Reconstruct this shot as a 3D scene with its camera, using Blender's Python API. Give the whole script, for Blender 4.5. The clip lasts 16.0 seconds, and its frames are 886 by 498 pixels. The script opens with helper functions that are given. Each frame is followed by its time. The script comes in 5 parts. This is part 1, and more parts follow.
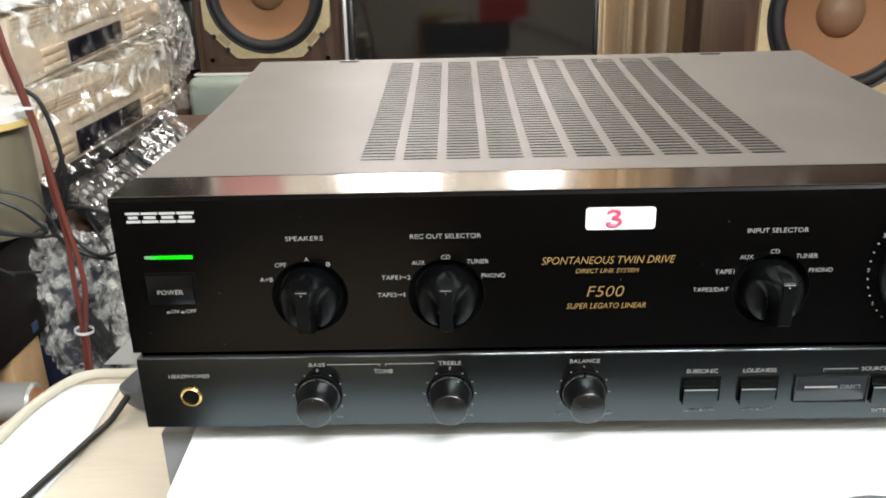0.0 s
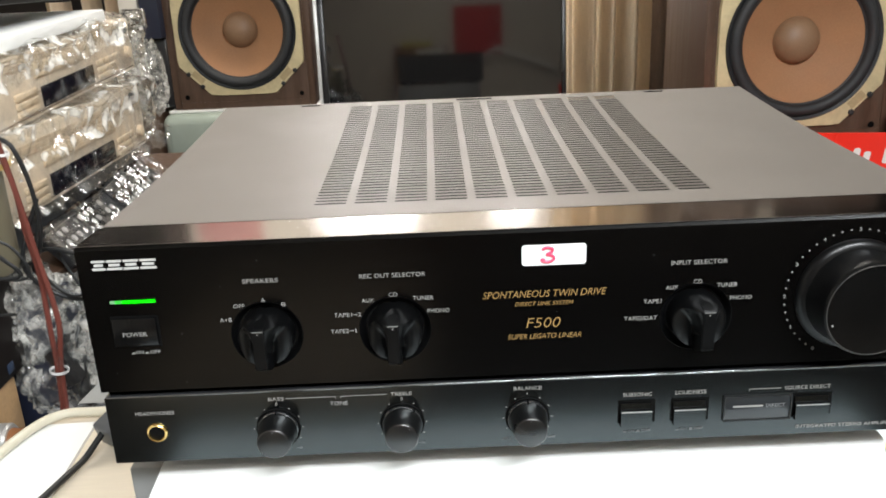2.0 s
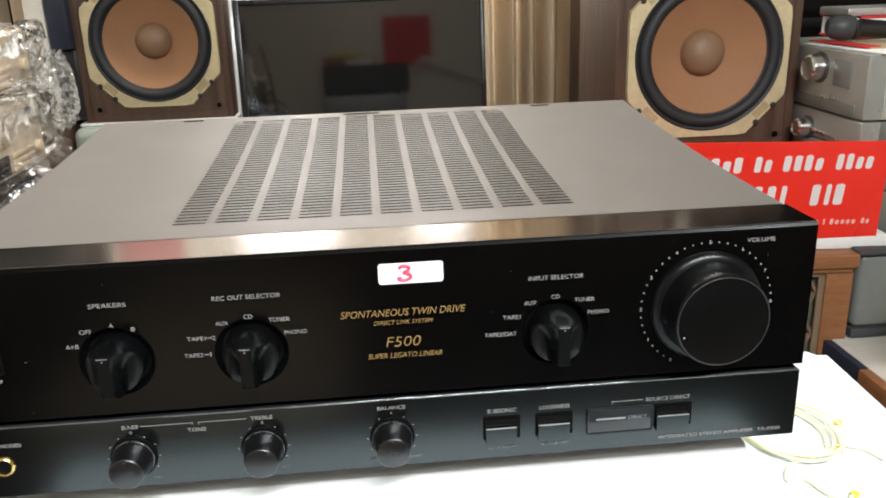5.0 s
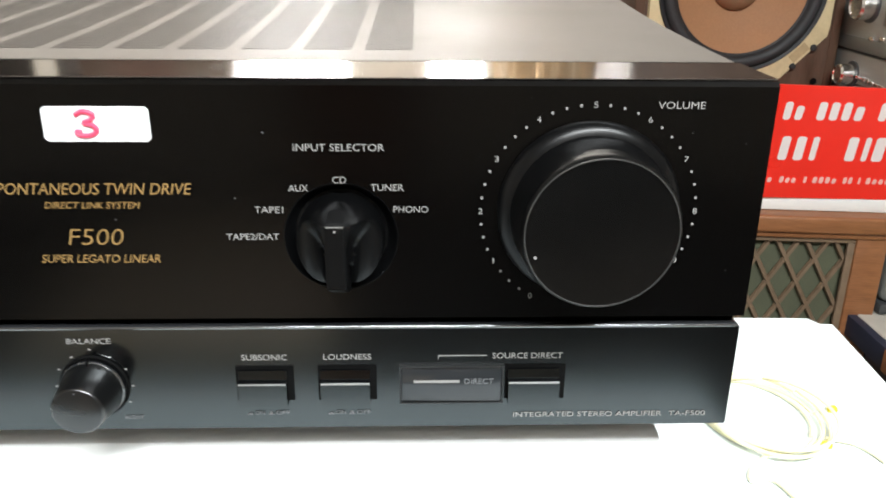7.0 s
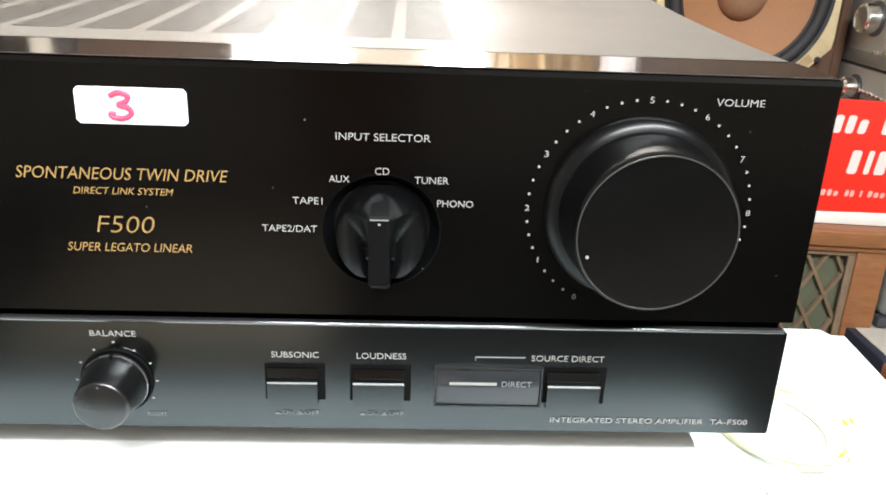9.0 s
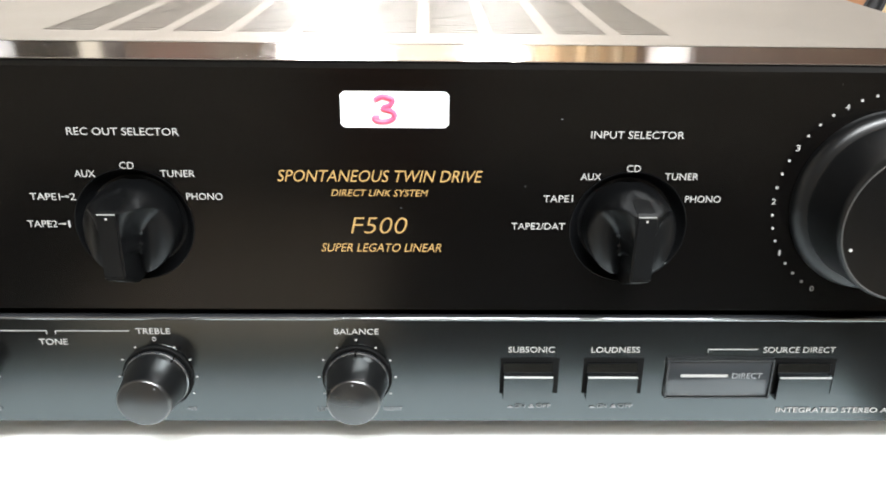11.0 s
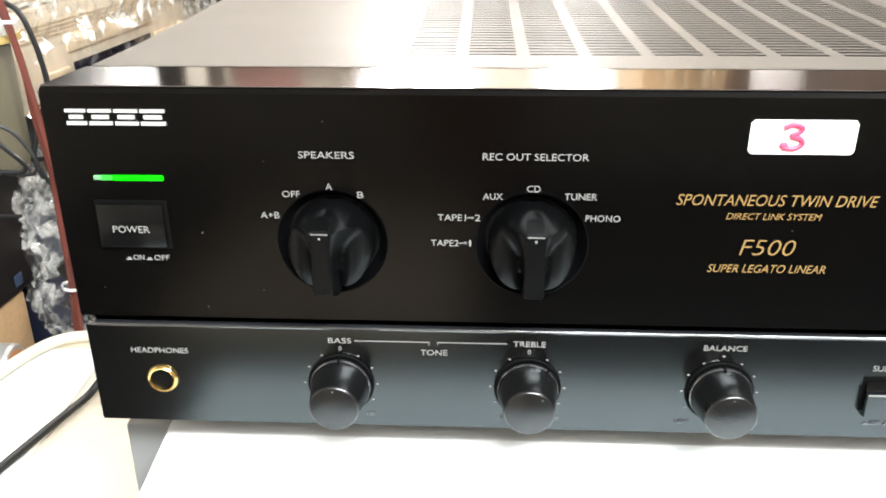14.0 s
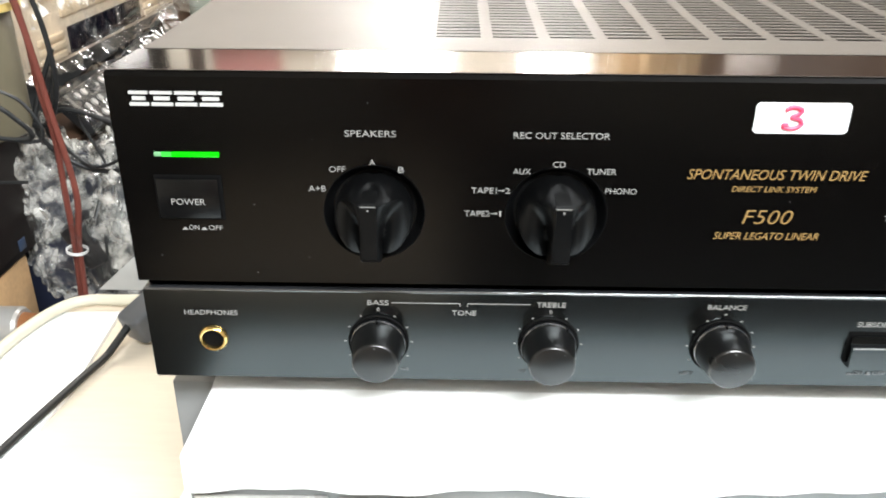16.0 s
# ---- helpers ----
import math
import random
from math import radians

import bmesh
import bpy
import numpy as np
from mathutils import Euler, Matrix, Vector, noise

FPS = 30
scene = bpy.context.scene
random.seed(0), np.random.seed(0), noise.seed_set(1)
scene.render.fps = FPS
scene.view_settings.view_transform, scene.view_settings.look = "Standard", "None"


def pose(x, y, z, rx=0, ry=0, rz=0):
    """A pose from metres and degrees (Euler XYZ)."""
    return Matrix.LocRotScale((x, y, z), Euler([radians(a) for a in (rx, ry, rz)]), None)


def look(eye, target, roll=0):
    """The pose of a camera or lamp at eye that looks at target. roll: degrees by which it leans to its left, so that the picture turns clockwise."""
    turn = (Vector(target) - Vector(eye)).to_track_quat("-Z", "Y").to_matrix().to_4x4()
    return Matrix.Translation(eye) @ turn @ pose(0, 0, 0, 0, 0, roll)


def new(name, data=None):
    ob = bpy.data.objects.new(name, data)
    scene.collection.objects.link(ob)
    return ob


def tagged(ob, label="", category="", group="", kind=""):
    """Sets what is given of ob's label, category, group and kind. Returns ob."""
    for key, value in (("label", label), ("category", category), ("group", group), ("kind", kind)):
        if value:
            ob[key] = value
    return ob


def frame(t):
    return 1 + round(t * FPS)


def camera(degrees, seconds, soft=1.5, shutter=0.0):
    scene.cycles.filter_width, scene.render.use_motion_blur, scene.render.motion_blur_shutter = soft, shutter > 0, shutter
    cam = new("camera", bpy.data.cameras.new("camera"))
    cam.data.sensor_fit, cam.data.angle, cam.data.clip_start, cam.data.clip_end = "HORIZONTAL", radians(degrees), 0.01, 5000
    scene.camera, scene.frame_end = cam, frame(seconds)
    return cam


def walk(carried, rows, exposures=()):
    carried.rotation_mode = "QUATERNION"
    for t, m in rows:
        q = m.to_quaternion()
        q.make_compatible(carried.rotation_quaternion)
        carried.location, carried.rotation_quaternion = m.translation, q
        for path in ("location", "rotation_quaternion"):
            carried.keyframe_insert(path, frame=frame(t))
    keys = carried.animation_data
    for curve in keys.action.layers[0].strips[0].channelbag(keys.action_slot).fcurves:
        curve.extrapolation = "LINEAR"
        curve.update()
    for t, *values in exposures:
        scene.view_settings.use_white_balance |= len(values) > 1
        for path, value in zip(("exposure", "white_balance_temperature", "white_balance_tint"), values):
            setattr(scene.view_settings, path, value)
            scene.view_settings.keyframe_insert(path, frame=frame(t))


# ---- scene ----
cam = camera(56.6, 16.0, soft=1.8, shutter=0.2)
METRES, EYE, TILT, LEAN, TURN = 8.0, 1.5, 0.0, 0.0, 0.0
PATH = [
    (0, (-0.059, -0.348, 0.24), (-0.096, 1.521, -0.47), -1.4),
    (0.5, (-0.052, -0.349, 0.247), (-0.092, 1.527, -0.445), -2.1),
    (1, (-0.039, -0.357, 0.252), (-0.055, 1.531, -0.407), -1.9),
    (1.5, (-0.038, -0.37, 0.252), (-0.039, 1.523, -0.395), -1.6),
    (2, (-0.041, -0.372, 0.254), (-0.034, 1.52, -0.396), -2.4),
    (2.5, (-0.037, -0.375, 0.259), (-0.019, 1.522, -0.377), -2.6),
    (3, (-0.022, -0.374, 0.264), (0.037, 1.525, -0.361), -2.7),
    (3.2, (-0.022, -0.377, 0.26), (0.047, 1.532, -0.333), -2.8),
    (5.3, (0.007, -0.366, 0.253), (0.203, 1.516, -0.394), -1.5),
    (5.5, (0.014, -0.364, 0.249), (0.237, 1.512, -0.409), -1.2),
    (6, (0.033, -0.35, 0.238), (0.293, 1.509, -0.453), -0.5),
    (6.5, (0.068, -0.307, 0.224), (0.267, 1.545, -0.502), 0.1),
    (7, (0.107, -0.241, 0.176), (0.173, 1.62, -0.555), 0.6),
    (7.5, (0.125, -0.216, 0.164), (0.169, 1.65, -0.555), 1.3),
    (8, (0.118, -0.221, 0.166), (0.19, 1.645, -0.551), 2.5),
    (8.2, (0.112, -0.224, 0.17), (0.196, 1.64, -0.55), 2.8),
    (10.3, (0.047, -0.236, 0.17), (0.126, 1.627, -0.553), 1.1),
    (10.5, (0.037, -0.236, 0.172), (0.109, 1.626, -0.556), 1.0),
    (11, (0.023, -0.233, 0.173), (0.061, 1.619, -0.582), 0.7),
    (11.5, (0.004, -0.228, 0.175), (0.031, 1.627, -0.571), 0.6),
    (12, (-0.012, -0.229, 0.178), (-0.001, 1.625, -0.57), 0.6),
    (12.5, (-0.026, -0.231, 0.18), (-0.033, 1.616, -0.586), 0.5),
    (13, (-0.043, -0.235, 0.18), (-0.074, 1.611, -0.59), 0.3),
    (13.5, (-0.059, -0.239, 0.184), (-0.121, 1.606, -0.585), -0.0),
    (14, (-0.081, -0.241, 0.185), (-0.171, 1.601, -0.591), -0.2),
    (14.5, (-0.098, -0.237, 0.182), (-0.186, 1.603, -0.597), -0.0),
    (15, (-0.115, -0.226, 0.181), (-0.187, 1.611, -0.607), 0.1),
    (15.5, (-0.117, -0.235, 0.183), (-0.17, 1.593, -0.626), 0.4),
    (16, (-0.1, -0.264, 0.198), (-0.127, 1.54, -0.665), 0.4),
]
walk(cam, [(t, look(eye, target, roll)) for t, eye, target, roll in PATH],
     [(0, -0.15), (6.0, -0.17), (7.0, 0.02), (7.5, 0.18), (8.2, 0.32), (10.3, 0.64), (11.5, 0.78), (12.5, 0.82), (13.5, 0.66), (14.5, 0.48), (16, 0.32)])

# ---- world and lights ----
world = bpy.data.worlds.new("room_air")
world.use_nodes = True
scene.world = world
world.node_tree.nodes["Background"].inputs[0].default_value = (0.9, 0.95, 1.0, 1)
world.node_tree.nodes["Background"].inputs[1].default_value = 0.05


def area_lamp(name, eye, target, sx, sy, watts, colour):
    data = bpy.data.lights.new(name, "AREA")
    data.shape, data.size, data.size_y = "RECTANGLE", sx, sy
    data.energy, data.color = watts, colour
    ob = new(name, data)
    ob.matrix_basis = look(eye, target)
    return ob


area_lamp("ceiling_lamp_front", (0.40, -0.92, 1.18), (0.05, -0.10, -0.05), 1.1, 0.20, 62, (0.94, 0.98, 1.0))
# Unseen fill lamps: left for the decks and film, middle for the far wall.
area_lamp("fill_lamp_left", (-1.00, 2.00, 1.84), (-1.00, 2.00, 0.0), 0.10, 1.2, 19, (1.0, 0.95, 0.86))
area_lamp("fill_lamp_middle", (0.25, 1.75, 1.84), (0.25, 1.75, 0.0), 1.2, 0.2, 30, (1.0, 0.95, 0.86))
# Unseen fill for the floor and rear wall, brightening their reflections.
area_lamp("fill_lamp_back", (0.30, -2.30, 1.84), (0.30, -2.30, 0.0), 1.2, 0.2, 15, (1.0, 0.96, 0.90))


# ---- materials ----
def material(name, colour, rough=0.5, metal=0.0, vary=0.12, grain=60.0, blot=6.0, bump=0.0, bump_scale=300.0,
             stretch=(1, 1, 1), spec=0.5, coat=0.0, emit=None, power=0.0, rough_vary=0.08, second=None, transmission=0.0, ior=1.5):
    m = bpy.data.materials.new(name)
    m.use_nodes = True
    nt = m.node_tree
    b = nt.nodes["Principled BSDF"]
    b.inputs["Roughness"].default_value = rough
    b.inputs["Metallic"].default_value = metal
    b.inputs["IOR"].default_value = ior
    b.inputs["Specular IOR Level"].default_value = spec
    b.inputs["Coat Weight"].default_value = coat
    b.inputs["Coat Roughness"].default_value = 0.08
    b.inputs["Transmission Weight"].default_value = transmission
    if emit:
        b.inputs["Emission Color"].default_value = (*emit, 1)
        b.inputs["Emission Strength"].default_value = power
    co = nt.nodes.new("ShaderNodeTexCoord")
    mp = nt.nodes.new("ShaderNodeMapping")
    mp.inputs["Scale"].default_value = stretch
    nt.links.new(co.outputs["Object"], mp.inputs["Vector"])

    def fine(scale, detail):
        n = nt.nodes.new("ShaderNodeTexNoise")
        n.inputs["Scale"].default_value = scale
        n.inputs["Detail"].default_value = detail
        nt.links.new(mp.outputs["Vector"], n.inputs["Vector"])
        return n.outputs["Fac"]

    a, c = fine(grain, 4), fine(blot, 3)
    add = nt.nodes.new("ShaderNodeMath")
    add.operation = "ADD"
    nt.links.new(a, add.inputs[0])
    nt.links.new(c, add.inputs[1])
    ramp = nt.nodes.new("ShaderNodeMapRange")
    ramp.inputs["From Min"].default_value, ramp.inputs["From Max"].default_value = 0.6, 1.4
    nt.links.new(add.outputs[0], ramp.inputs["Value"])
    mix = nt.nodes.new("ShaderNodeMix")
    mix.data_type = "RGBA"
    lo = [v * (1 - vary) for v in colour]
    hi = second or [min(1, v * (1 + vary)) for v in colour]
    mix.inputs[6].default_value, mix.inputs[7].default_value = (*lo, 1), (*hi, 1)
    nt.links.new(ramp.outputs["Result"], mix.inputs[0])
    nt.links.new(mix.outputs[2], b.inputs["Base Color"])
    if rough_vary:
        rr = nt.nodes.new("ShaderNodeMapRange")
        rr.inputs["From Min"].default_value, rr.inputs["From Max"].default_value = 0.3, 0.7
        rr.inputs["To Min"].default_value, rr.inputs["To Max"].default_value = max(0.02, rough - rough_vary), min(1, rough + rough_vary)
        nt.links.new(c, rr.inputs["Value"])
        nt.links.new(rr.outputs["Result"], b.inputs["Roughness"])
    if bump:
        bn = nt.nodes.new("ShaderNodeBump")
        bn.inputs["Strength"].default_value = bump
        bn.inputs["Distance"].default_value = 0.002
        nt.links.new(fine(bump_scale, 3), bn.inputs["Height"])
        nt.links.new(bn.outputs["Normal"], b.inputs["Normal"])
    return m


BLACK_PANEL = material("black_anodised_aluminium", (0.0010, 0.0009, 0.0009), 0.17, 0.0, 0.10, 900, 30, 0.0, 900, (0.05, 1, 1), spec=0.33, rough_vary=0.015)
BLACK_LOWER = material("black_anodised_lower", (0.0012, 0.0013, 0.0015), 0.16, 0.0, 0.10, 900, 30, 0.0, 900, (0.05, 1, 1), spec=0.72, rough_vary=0.015, ior=1.62)
BLACK_LOWER.node_tree.nodes["Principled BSDF"].inputs["Specular Tint"].default_value = (0.90, 0.98, 1.0, 1.0)
# Pale colour for the painted highlights on grips and buttons.
GLINT = material("painted_edge_glint", (0.30, 0.30, 0.29), 0.35, 0.4)
# Glossier than the panel so that ledge and collar catch more light.
LEDGE = material("glossy_ledge", (0.02, 0.021, 0.023), 0.16, 0.0, 0.1, 900, 30, spec=1.0, rough_vary=0.03, ior=1.9)
STRIP = material("polished_panel_edge", (0.46, 0.445, 0.43), 0.13, 1.0, 0.1, 700, 12, 0.0, 1200, (1, 0.05, 1), rough_vary=0.03)
COVER = material("grey_brown_metallic_paint", (0.120, 0.105, 0.091), 0.53, 0.32, 0.07, 1500, 14, 0.05, 2500, spec=0.80, rough_vary=0.04)
CHASSIS = material("dark_steel_inside", (0.03, 0.03, 0.03), 0.6, 0.3)
KNOB = material("black_satin_plastic", (0.0025, 0.0028, 0.0031), 0.30, 0.0, 0.1, 500, 40, 0.008, 1500, spec=0.8, rough_vary=0.03)
SELECTOR = material("black_matt_selector", (0.0022, 0.0023, 0.0025), 0.30, 0.0, 0.15, 500, 40, 0.01, 1500, spec=0.22, rough_vary=0.03)
KNOB_FACE = material("black_spun_knob_face", (0.002, 0.0019, 0.0019), 0.24, 0.0, 0.1, 400, 60, 0.01, 1500, spec=0.4, rough_vary=0.02)
BUTTON = material("black_matt_button", (0.0026, 0.0026, 0.0028), 0.30, 0.0, 0.1, spec=0.35)
EDGE = material("bright_rim_edge", (0.09, 0.088, 0.086), 0.35, 0.6)
PRINT = material("pale_grey_print", (0.25, 0.245, 0.235), 0.5, 0.0, 0.06)
PRINT_DIM = material("dim_grey_print", (0.15, 0.155, 0.16), 0.5, 0.0, 0.06)
GOLD_PRINT = material("gold_print", (0.30, 0.185, 0.066), 0.4, 0.2, 0.08)
MARK = material("silver_white_mark", (0.55, 0.55, 0.53), 0.35, 0.2, 0.04)
CHROME = material("satin_chrome", (0.80, 0.79, 0.77), 0.22, 1.0, 0.05)
GOLD = material("gold_plating", (0.83, 0.58, 0.22), 0.22, 1.0, 0.08)
# Near-black for gaps and holes; the shade inside is put into the colour.
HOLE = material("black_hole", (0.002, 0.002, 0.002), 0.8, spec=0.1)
LED = material("green_led_lens", (0.0, 0.30, 0.0), 0.3, 0.0, 0.0, emit=(0.0, 1.0, 0.0), power=0.85)
LED_DIM = material("green_led_shoulder", (0.04, 0.32, 0.05), 0.3, 0.0, 0.1, emit=(0.0, 1.0, 0.0), power=0.28)
LED_OFF = material("green_led_end", (0.16, 0.36, 0.18), 0.3, 0.0, 0.1)
STICKER = material("white_sticker_paper", (0.80, 0.80, 0.80), 0.5, 0.0, 0.03)
PINK_INK = material("red_marker_ink", (0.75, 0.06, 0.13), 0.5, 0.0, 0.25, 800)
SMOKED = material("smoked_display_window", (0.020, 0.022, 0.024), 0.12, 0.0, 0.1)
RUBBER = material("black_rubber", (0.015, 0.015, 0.016), 0.65)
PAPER = material("white_paper", (0.84, 0.85, 0.84), 0.75, 0.0, 0.03, 40, 5, 0.12, 60)
GREY_FACE = material("grey_painted_steel", (0.22, 0.225, 0.225), 0.45, 0.2, 0.06)
TABLETOP = material("white_laminate", (0.74, 0.83, 0.86), 0.4, 0.0, 0.05, 30, 4, 0.05, 120)
PALE_WOOD = material("pale_beige_wood", (0.58, 0.49, 0.37), 0.5, 0.0, 0.14, 30, 4, 0.06, 120, (1, 9, 9))
TABLE_WOOD = material("worn_pale_table_wood", (0.70, 0.62, 0.50), 0.5, 0.0, 0.07, 30, 4, 0.05, 120, (1, 9, 9))
WALNUT = material("walnut_veneer", (0.082, 0.046, 0.029), 0.42, 0.0, 0.35, 45, 5, 0.08, 160, (14, 14, 1))
RED_WOOD = material("reddish_brown_wood", (0.25, 0.102, 0.040), 0.4, 0.0, 0.3, 40, 5, 0.08, 160, (1, 12, 12))
CREAM = material("cream_painted_metal", (0.62, 0.52, 0.31), 0.4, 0.15, 0.16, 90, 14, 0.08, 300)
CREAM_DARK = material("tan_worn_metal", (0.44, 0.34, 0.19), 0.5, 0.1, 0.2, 90, 14, 0.08, 300)
CONE = material("tan_paper_cone", (0.33, 0.165, 0.078), 0.75, 0.0, 0.12, 260, 12, 0.22, 500)
CAP = material("brown_dust_cap", (0.24, 0.140, 0.078), 0.55, 0.0, 0.1, 260, 20, 0.1, 600)
FOAM = material("black_cloth_surround", (0.017, 0.018, 0.02), 0.6, 0.0, 0.3, 300, 20, 0.1, 600)
SCREEN = material("dark_screen_glass", (0.005, 0.005, 0.0055), 0.05, 0.0, 0.1, spec=0.9, rough_vary=0.0, ior=1.6)
BEZEL = material("black_plastic_bezel", (0.015, 0.015, 0.016), 0.3)
SILVER = material("silver_painted_plastic", (0.55, 0.54, 0.52), 0.35, 0.5, 0.05)
PALE_EDGE = material("pale_silver_edge", (0.66, 0.66, 0.64), 0.3, 0.1, 0.06)
BROWN_CURTAIN = material("taupe_curtain_cloth", (0.30, 0.225, 0.175), 0.85, 0.0, 0.18, 400, 8, 0.15, 900, (1, 1, 0.15))
CURTAIN = material("beige_curtain_cloth", (0.80, 0.68, 0.52), 0.85, 0.0, 0.18, 400, 8, 0.15, 900, (1, 1, 0.15))
PLASTER = material("cream_wall_plaster", (0.74, 0.69, 0.61), 0.85, 0.0, 0.06, 20, 2, 0.1, 90)
CEILING = material("white_ceiling_paint", (0.75, 0.74, 0.72), 0.9, 0.0, 0.03, 20, 2)
FLOOR = material("dark_floor_tile", (0.030, 0.028, 0.026), 0.4, 0.0, 0.15, 20, 3)
GLOW = material("daylit_frosted_pane", (0.8, 0.8, 0.8), 0.4, 0.0, 0.0, emit=(1.0, 0.98, 0.96), power=34.0)
RED_SIGN = material("red_acrylic_sign", (0.80, 0.026, 0.014), 0.3, 0.0, 0.05, 30, 4)
WHITE_VINYL = material("white_vinyl_lettering", (0.74, 0.66, 0.64), 0.4, 0.0, 0.03)
WHITE_BOARD = material("white_board", (0.80, 0.79, 0.76), 0.45, 0.0, 0.04)
PALE_GREEN = material("pale_green_enamel", (0.36, 0.41, 0.35), 0.35, 0.0, 0.08, 30, 5)
# Pale colour of the sheet added to brighten the black panel's reflection.
REFLECTOR = material("pale_floor_reflector", (0.78, 0.66, 0.52), 0.9, 0.0, 0.12, 300, 10, 0.2, 500)
RED_CLOTH = material("red_banner_cloth", (0.52, 0.24, 0.23), 0.7, 0.0, 0.1, 60, 4)


# ---- builders ----
def part(name, bm, mat, parent=None, label=""):
    me = bpy.data.meshes.new(name)
    bm.normal_update()
    bm.to_mesh(me)
    bm.free()
    for p in me.polygons:
        p.use_smooth = True
    me.set_sharp_from_angle(angle=radians(32))
    me.materials.append(mat)
    ob = new(name, me)
    ob.parent = parent
    if label:
        ob["label"] = label
    return ob


def thing(name, label, category, group="", kind="", at=None):
    ob = new(name)
    ob.empty_display_size = 0.02
    tagged(ob, label, category, group, kind)
    if at is not None:
        ob.matrix_basis = at
    return ob


def solo(name, bm, mat, label, category, group="", kind="", at=None):
    ob = part(name, bm, mat)
    tagged(ob, label, category, group, kind)
    if at is not None:
        ob.matrix_basis = at
    return ob


def add_box(bm, x0, x1, y0, y1, z0, z1, bevel=0.0, seg=2, m=None):
    r = bmesh.ops.create_cube(bm, size=1.0)
    vs = r["verts"]
    bmesh.ops.transform(bm, matrix=Matrix.LocRotScale(((x0 + x1) / 2, (y0 + y1) / 2, (z0 + z1) / 2), None, (x1 - x0, y1 - y0, z1 - z0)), verts=vs)
    if bevel:
        es = list({e for v in vs for e in v.link_edges})
        r2 = bmesh.ops.bevel(bm, geom=es, offset=bevel, segments=seg, affect="EDGES", profile=0.5)
        vs = list({v for f in r2["faces"] for v in f.verts} | {v for v in vs if v.is_valid})
    if m is not None:
        bmesh.ops.transform(bm, matrix=m, verts=[v for v in vs if v.is_valid])
    return bm


def box(x0, x1, y0, y1, z0, z1, bevel=0.0, seg=2):
    return add_box(bmesh.new(), x0, x1, y0, y1, z0, z1, bevel, seg)


def lathe(profile, seg=48, m=None, bm=None):
    """Turns (radius, height) pairs round z."""
    bm = bm or bmesh.new()
    rings = []
    for r, h in profile:
        if r < 1e-6:
            rings.append([bm.verts.new((0, 0, h))])
        else:
            rings.append([bm.verts.new((r * math.cos(2 * math.pi * i / seg), r * math.sin(2 * math.pi * i / seg), h)) for i in range(seg)])
    made = [v for ring in rings for v in ring]
    for a, b in zip(rings, rings[1:]):
        for i in range(seg):
            j = (i + 1) % seg
            if len(a) == 1 and len(b) > 1:
                bm.faces.new((a[0], b[i], b[j]))
            elif len(b) == 1 and len(a) > 1:
                bm.faces.new((a[i], a[j], b[0]))
            elif len(a) > 1:
                bm.faces.new((a[i], a[j], b[j], b[i]))
    if m is not None:
        bmesh.ops.transform(bm, matrix=m, verts=made)
    return bm


def out_of(x, y, z):
    """Turns a lathe's z to point along -y, from the place given."""
    return pose(x, y, z, 90, 0, 0)


def prism(points, lo, hi, axis="y"):
    """A closed outline in the other two axes, drawn out from lo to hi along the axis."""
    bm = bmesh.new()

    def vert(p, h):
        return bm.verts.new({"y": (p[0], h, p[1]), "x": (h, p[0], p[1]), "z": (p[0], p[1], h)}[axis])

    a, b = [vert(p, lo) for p in points], [vert(p, hi) for p in points]
    bm.faces.new(a)
    bm.faces.new(list(reversed(b)))
    for i in range(len(points)):
        j = (i + 1) % len(points)
        bm.faces.new((a[j], a[i], b[i], b[j]))
    bmesh.ops.recalc_face_normals(bm, faces=bm.faces)
    return bm


def tube(points, r, seg=10, smooth=6, closed=False):
    """A round cable through points."""
    pts = [Vector(p) for p in points]
    fine = []
    n = len(pts)
    for i in range(n - 1):
        p0, p1, p2, p3 = pts[max(i - 1, 0)], pts[i], pts[i + 1], pts[min(i + 2, n - 1)]
        for k in range(smooth):
            t = k / smooth
            fine.append(0.5 * ((2 * p1) + (p2 - p0) * t + (2 * p0 - 5 * p1 + 4 * p2 - p3) * t * t + (3 * p1 - p0 - 3 * p2 + p3) * t ** 3))
    fine.append(pts[-1])
    bm = bmesh.new()
    rings = []
    side = Vector((0.3, 0.2, 1)).normalized()
    for i, p in enumerate(fine):
        d = (fine[min(i + 1, len(fine) - 1)] - fine[max(i - 1, 0)]).normalized()
        u = (side - d * side.dot(d))
        u = u.normalized() if u.length > 1e-4 else d.orthogonal().normalized()
        side = u
        w = d.cross(u)
        rings.append([bm.verts.new(p + r * (math.cos(2 * math.pi * k / seg) * u + math.sin(2 * math.pi * k / seg) * w)) for k in range(seg)])
    for a, b in zip(rings, rings[1:]):
        for k in range(seg):
            j = (k + 1) % seg
            bm.faces.new((a[k], a[j], b[j], b[k]))
    bm.faces.new(list(reversed(rings[0])))
    bm.faces.new(rings[-1])
    bmesh.ops.recalc_face_normals(bm, faces=bm.faces)
    return bm


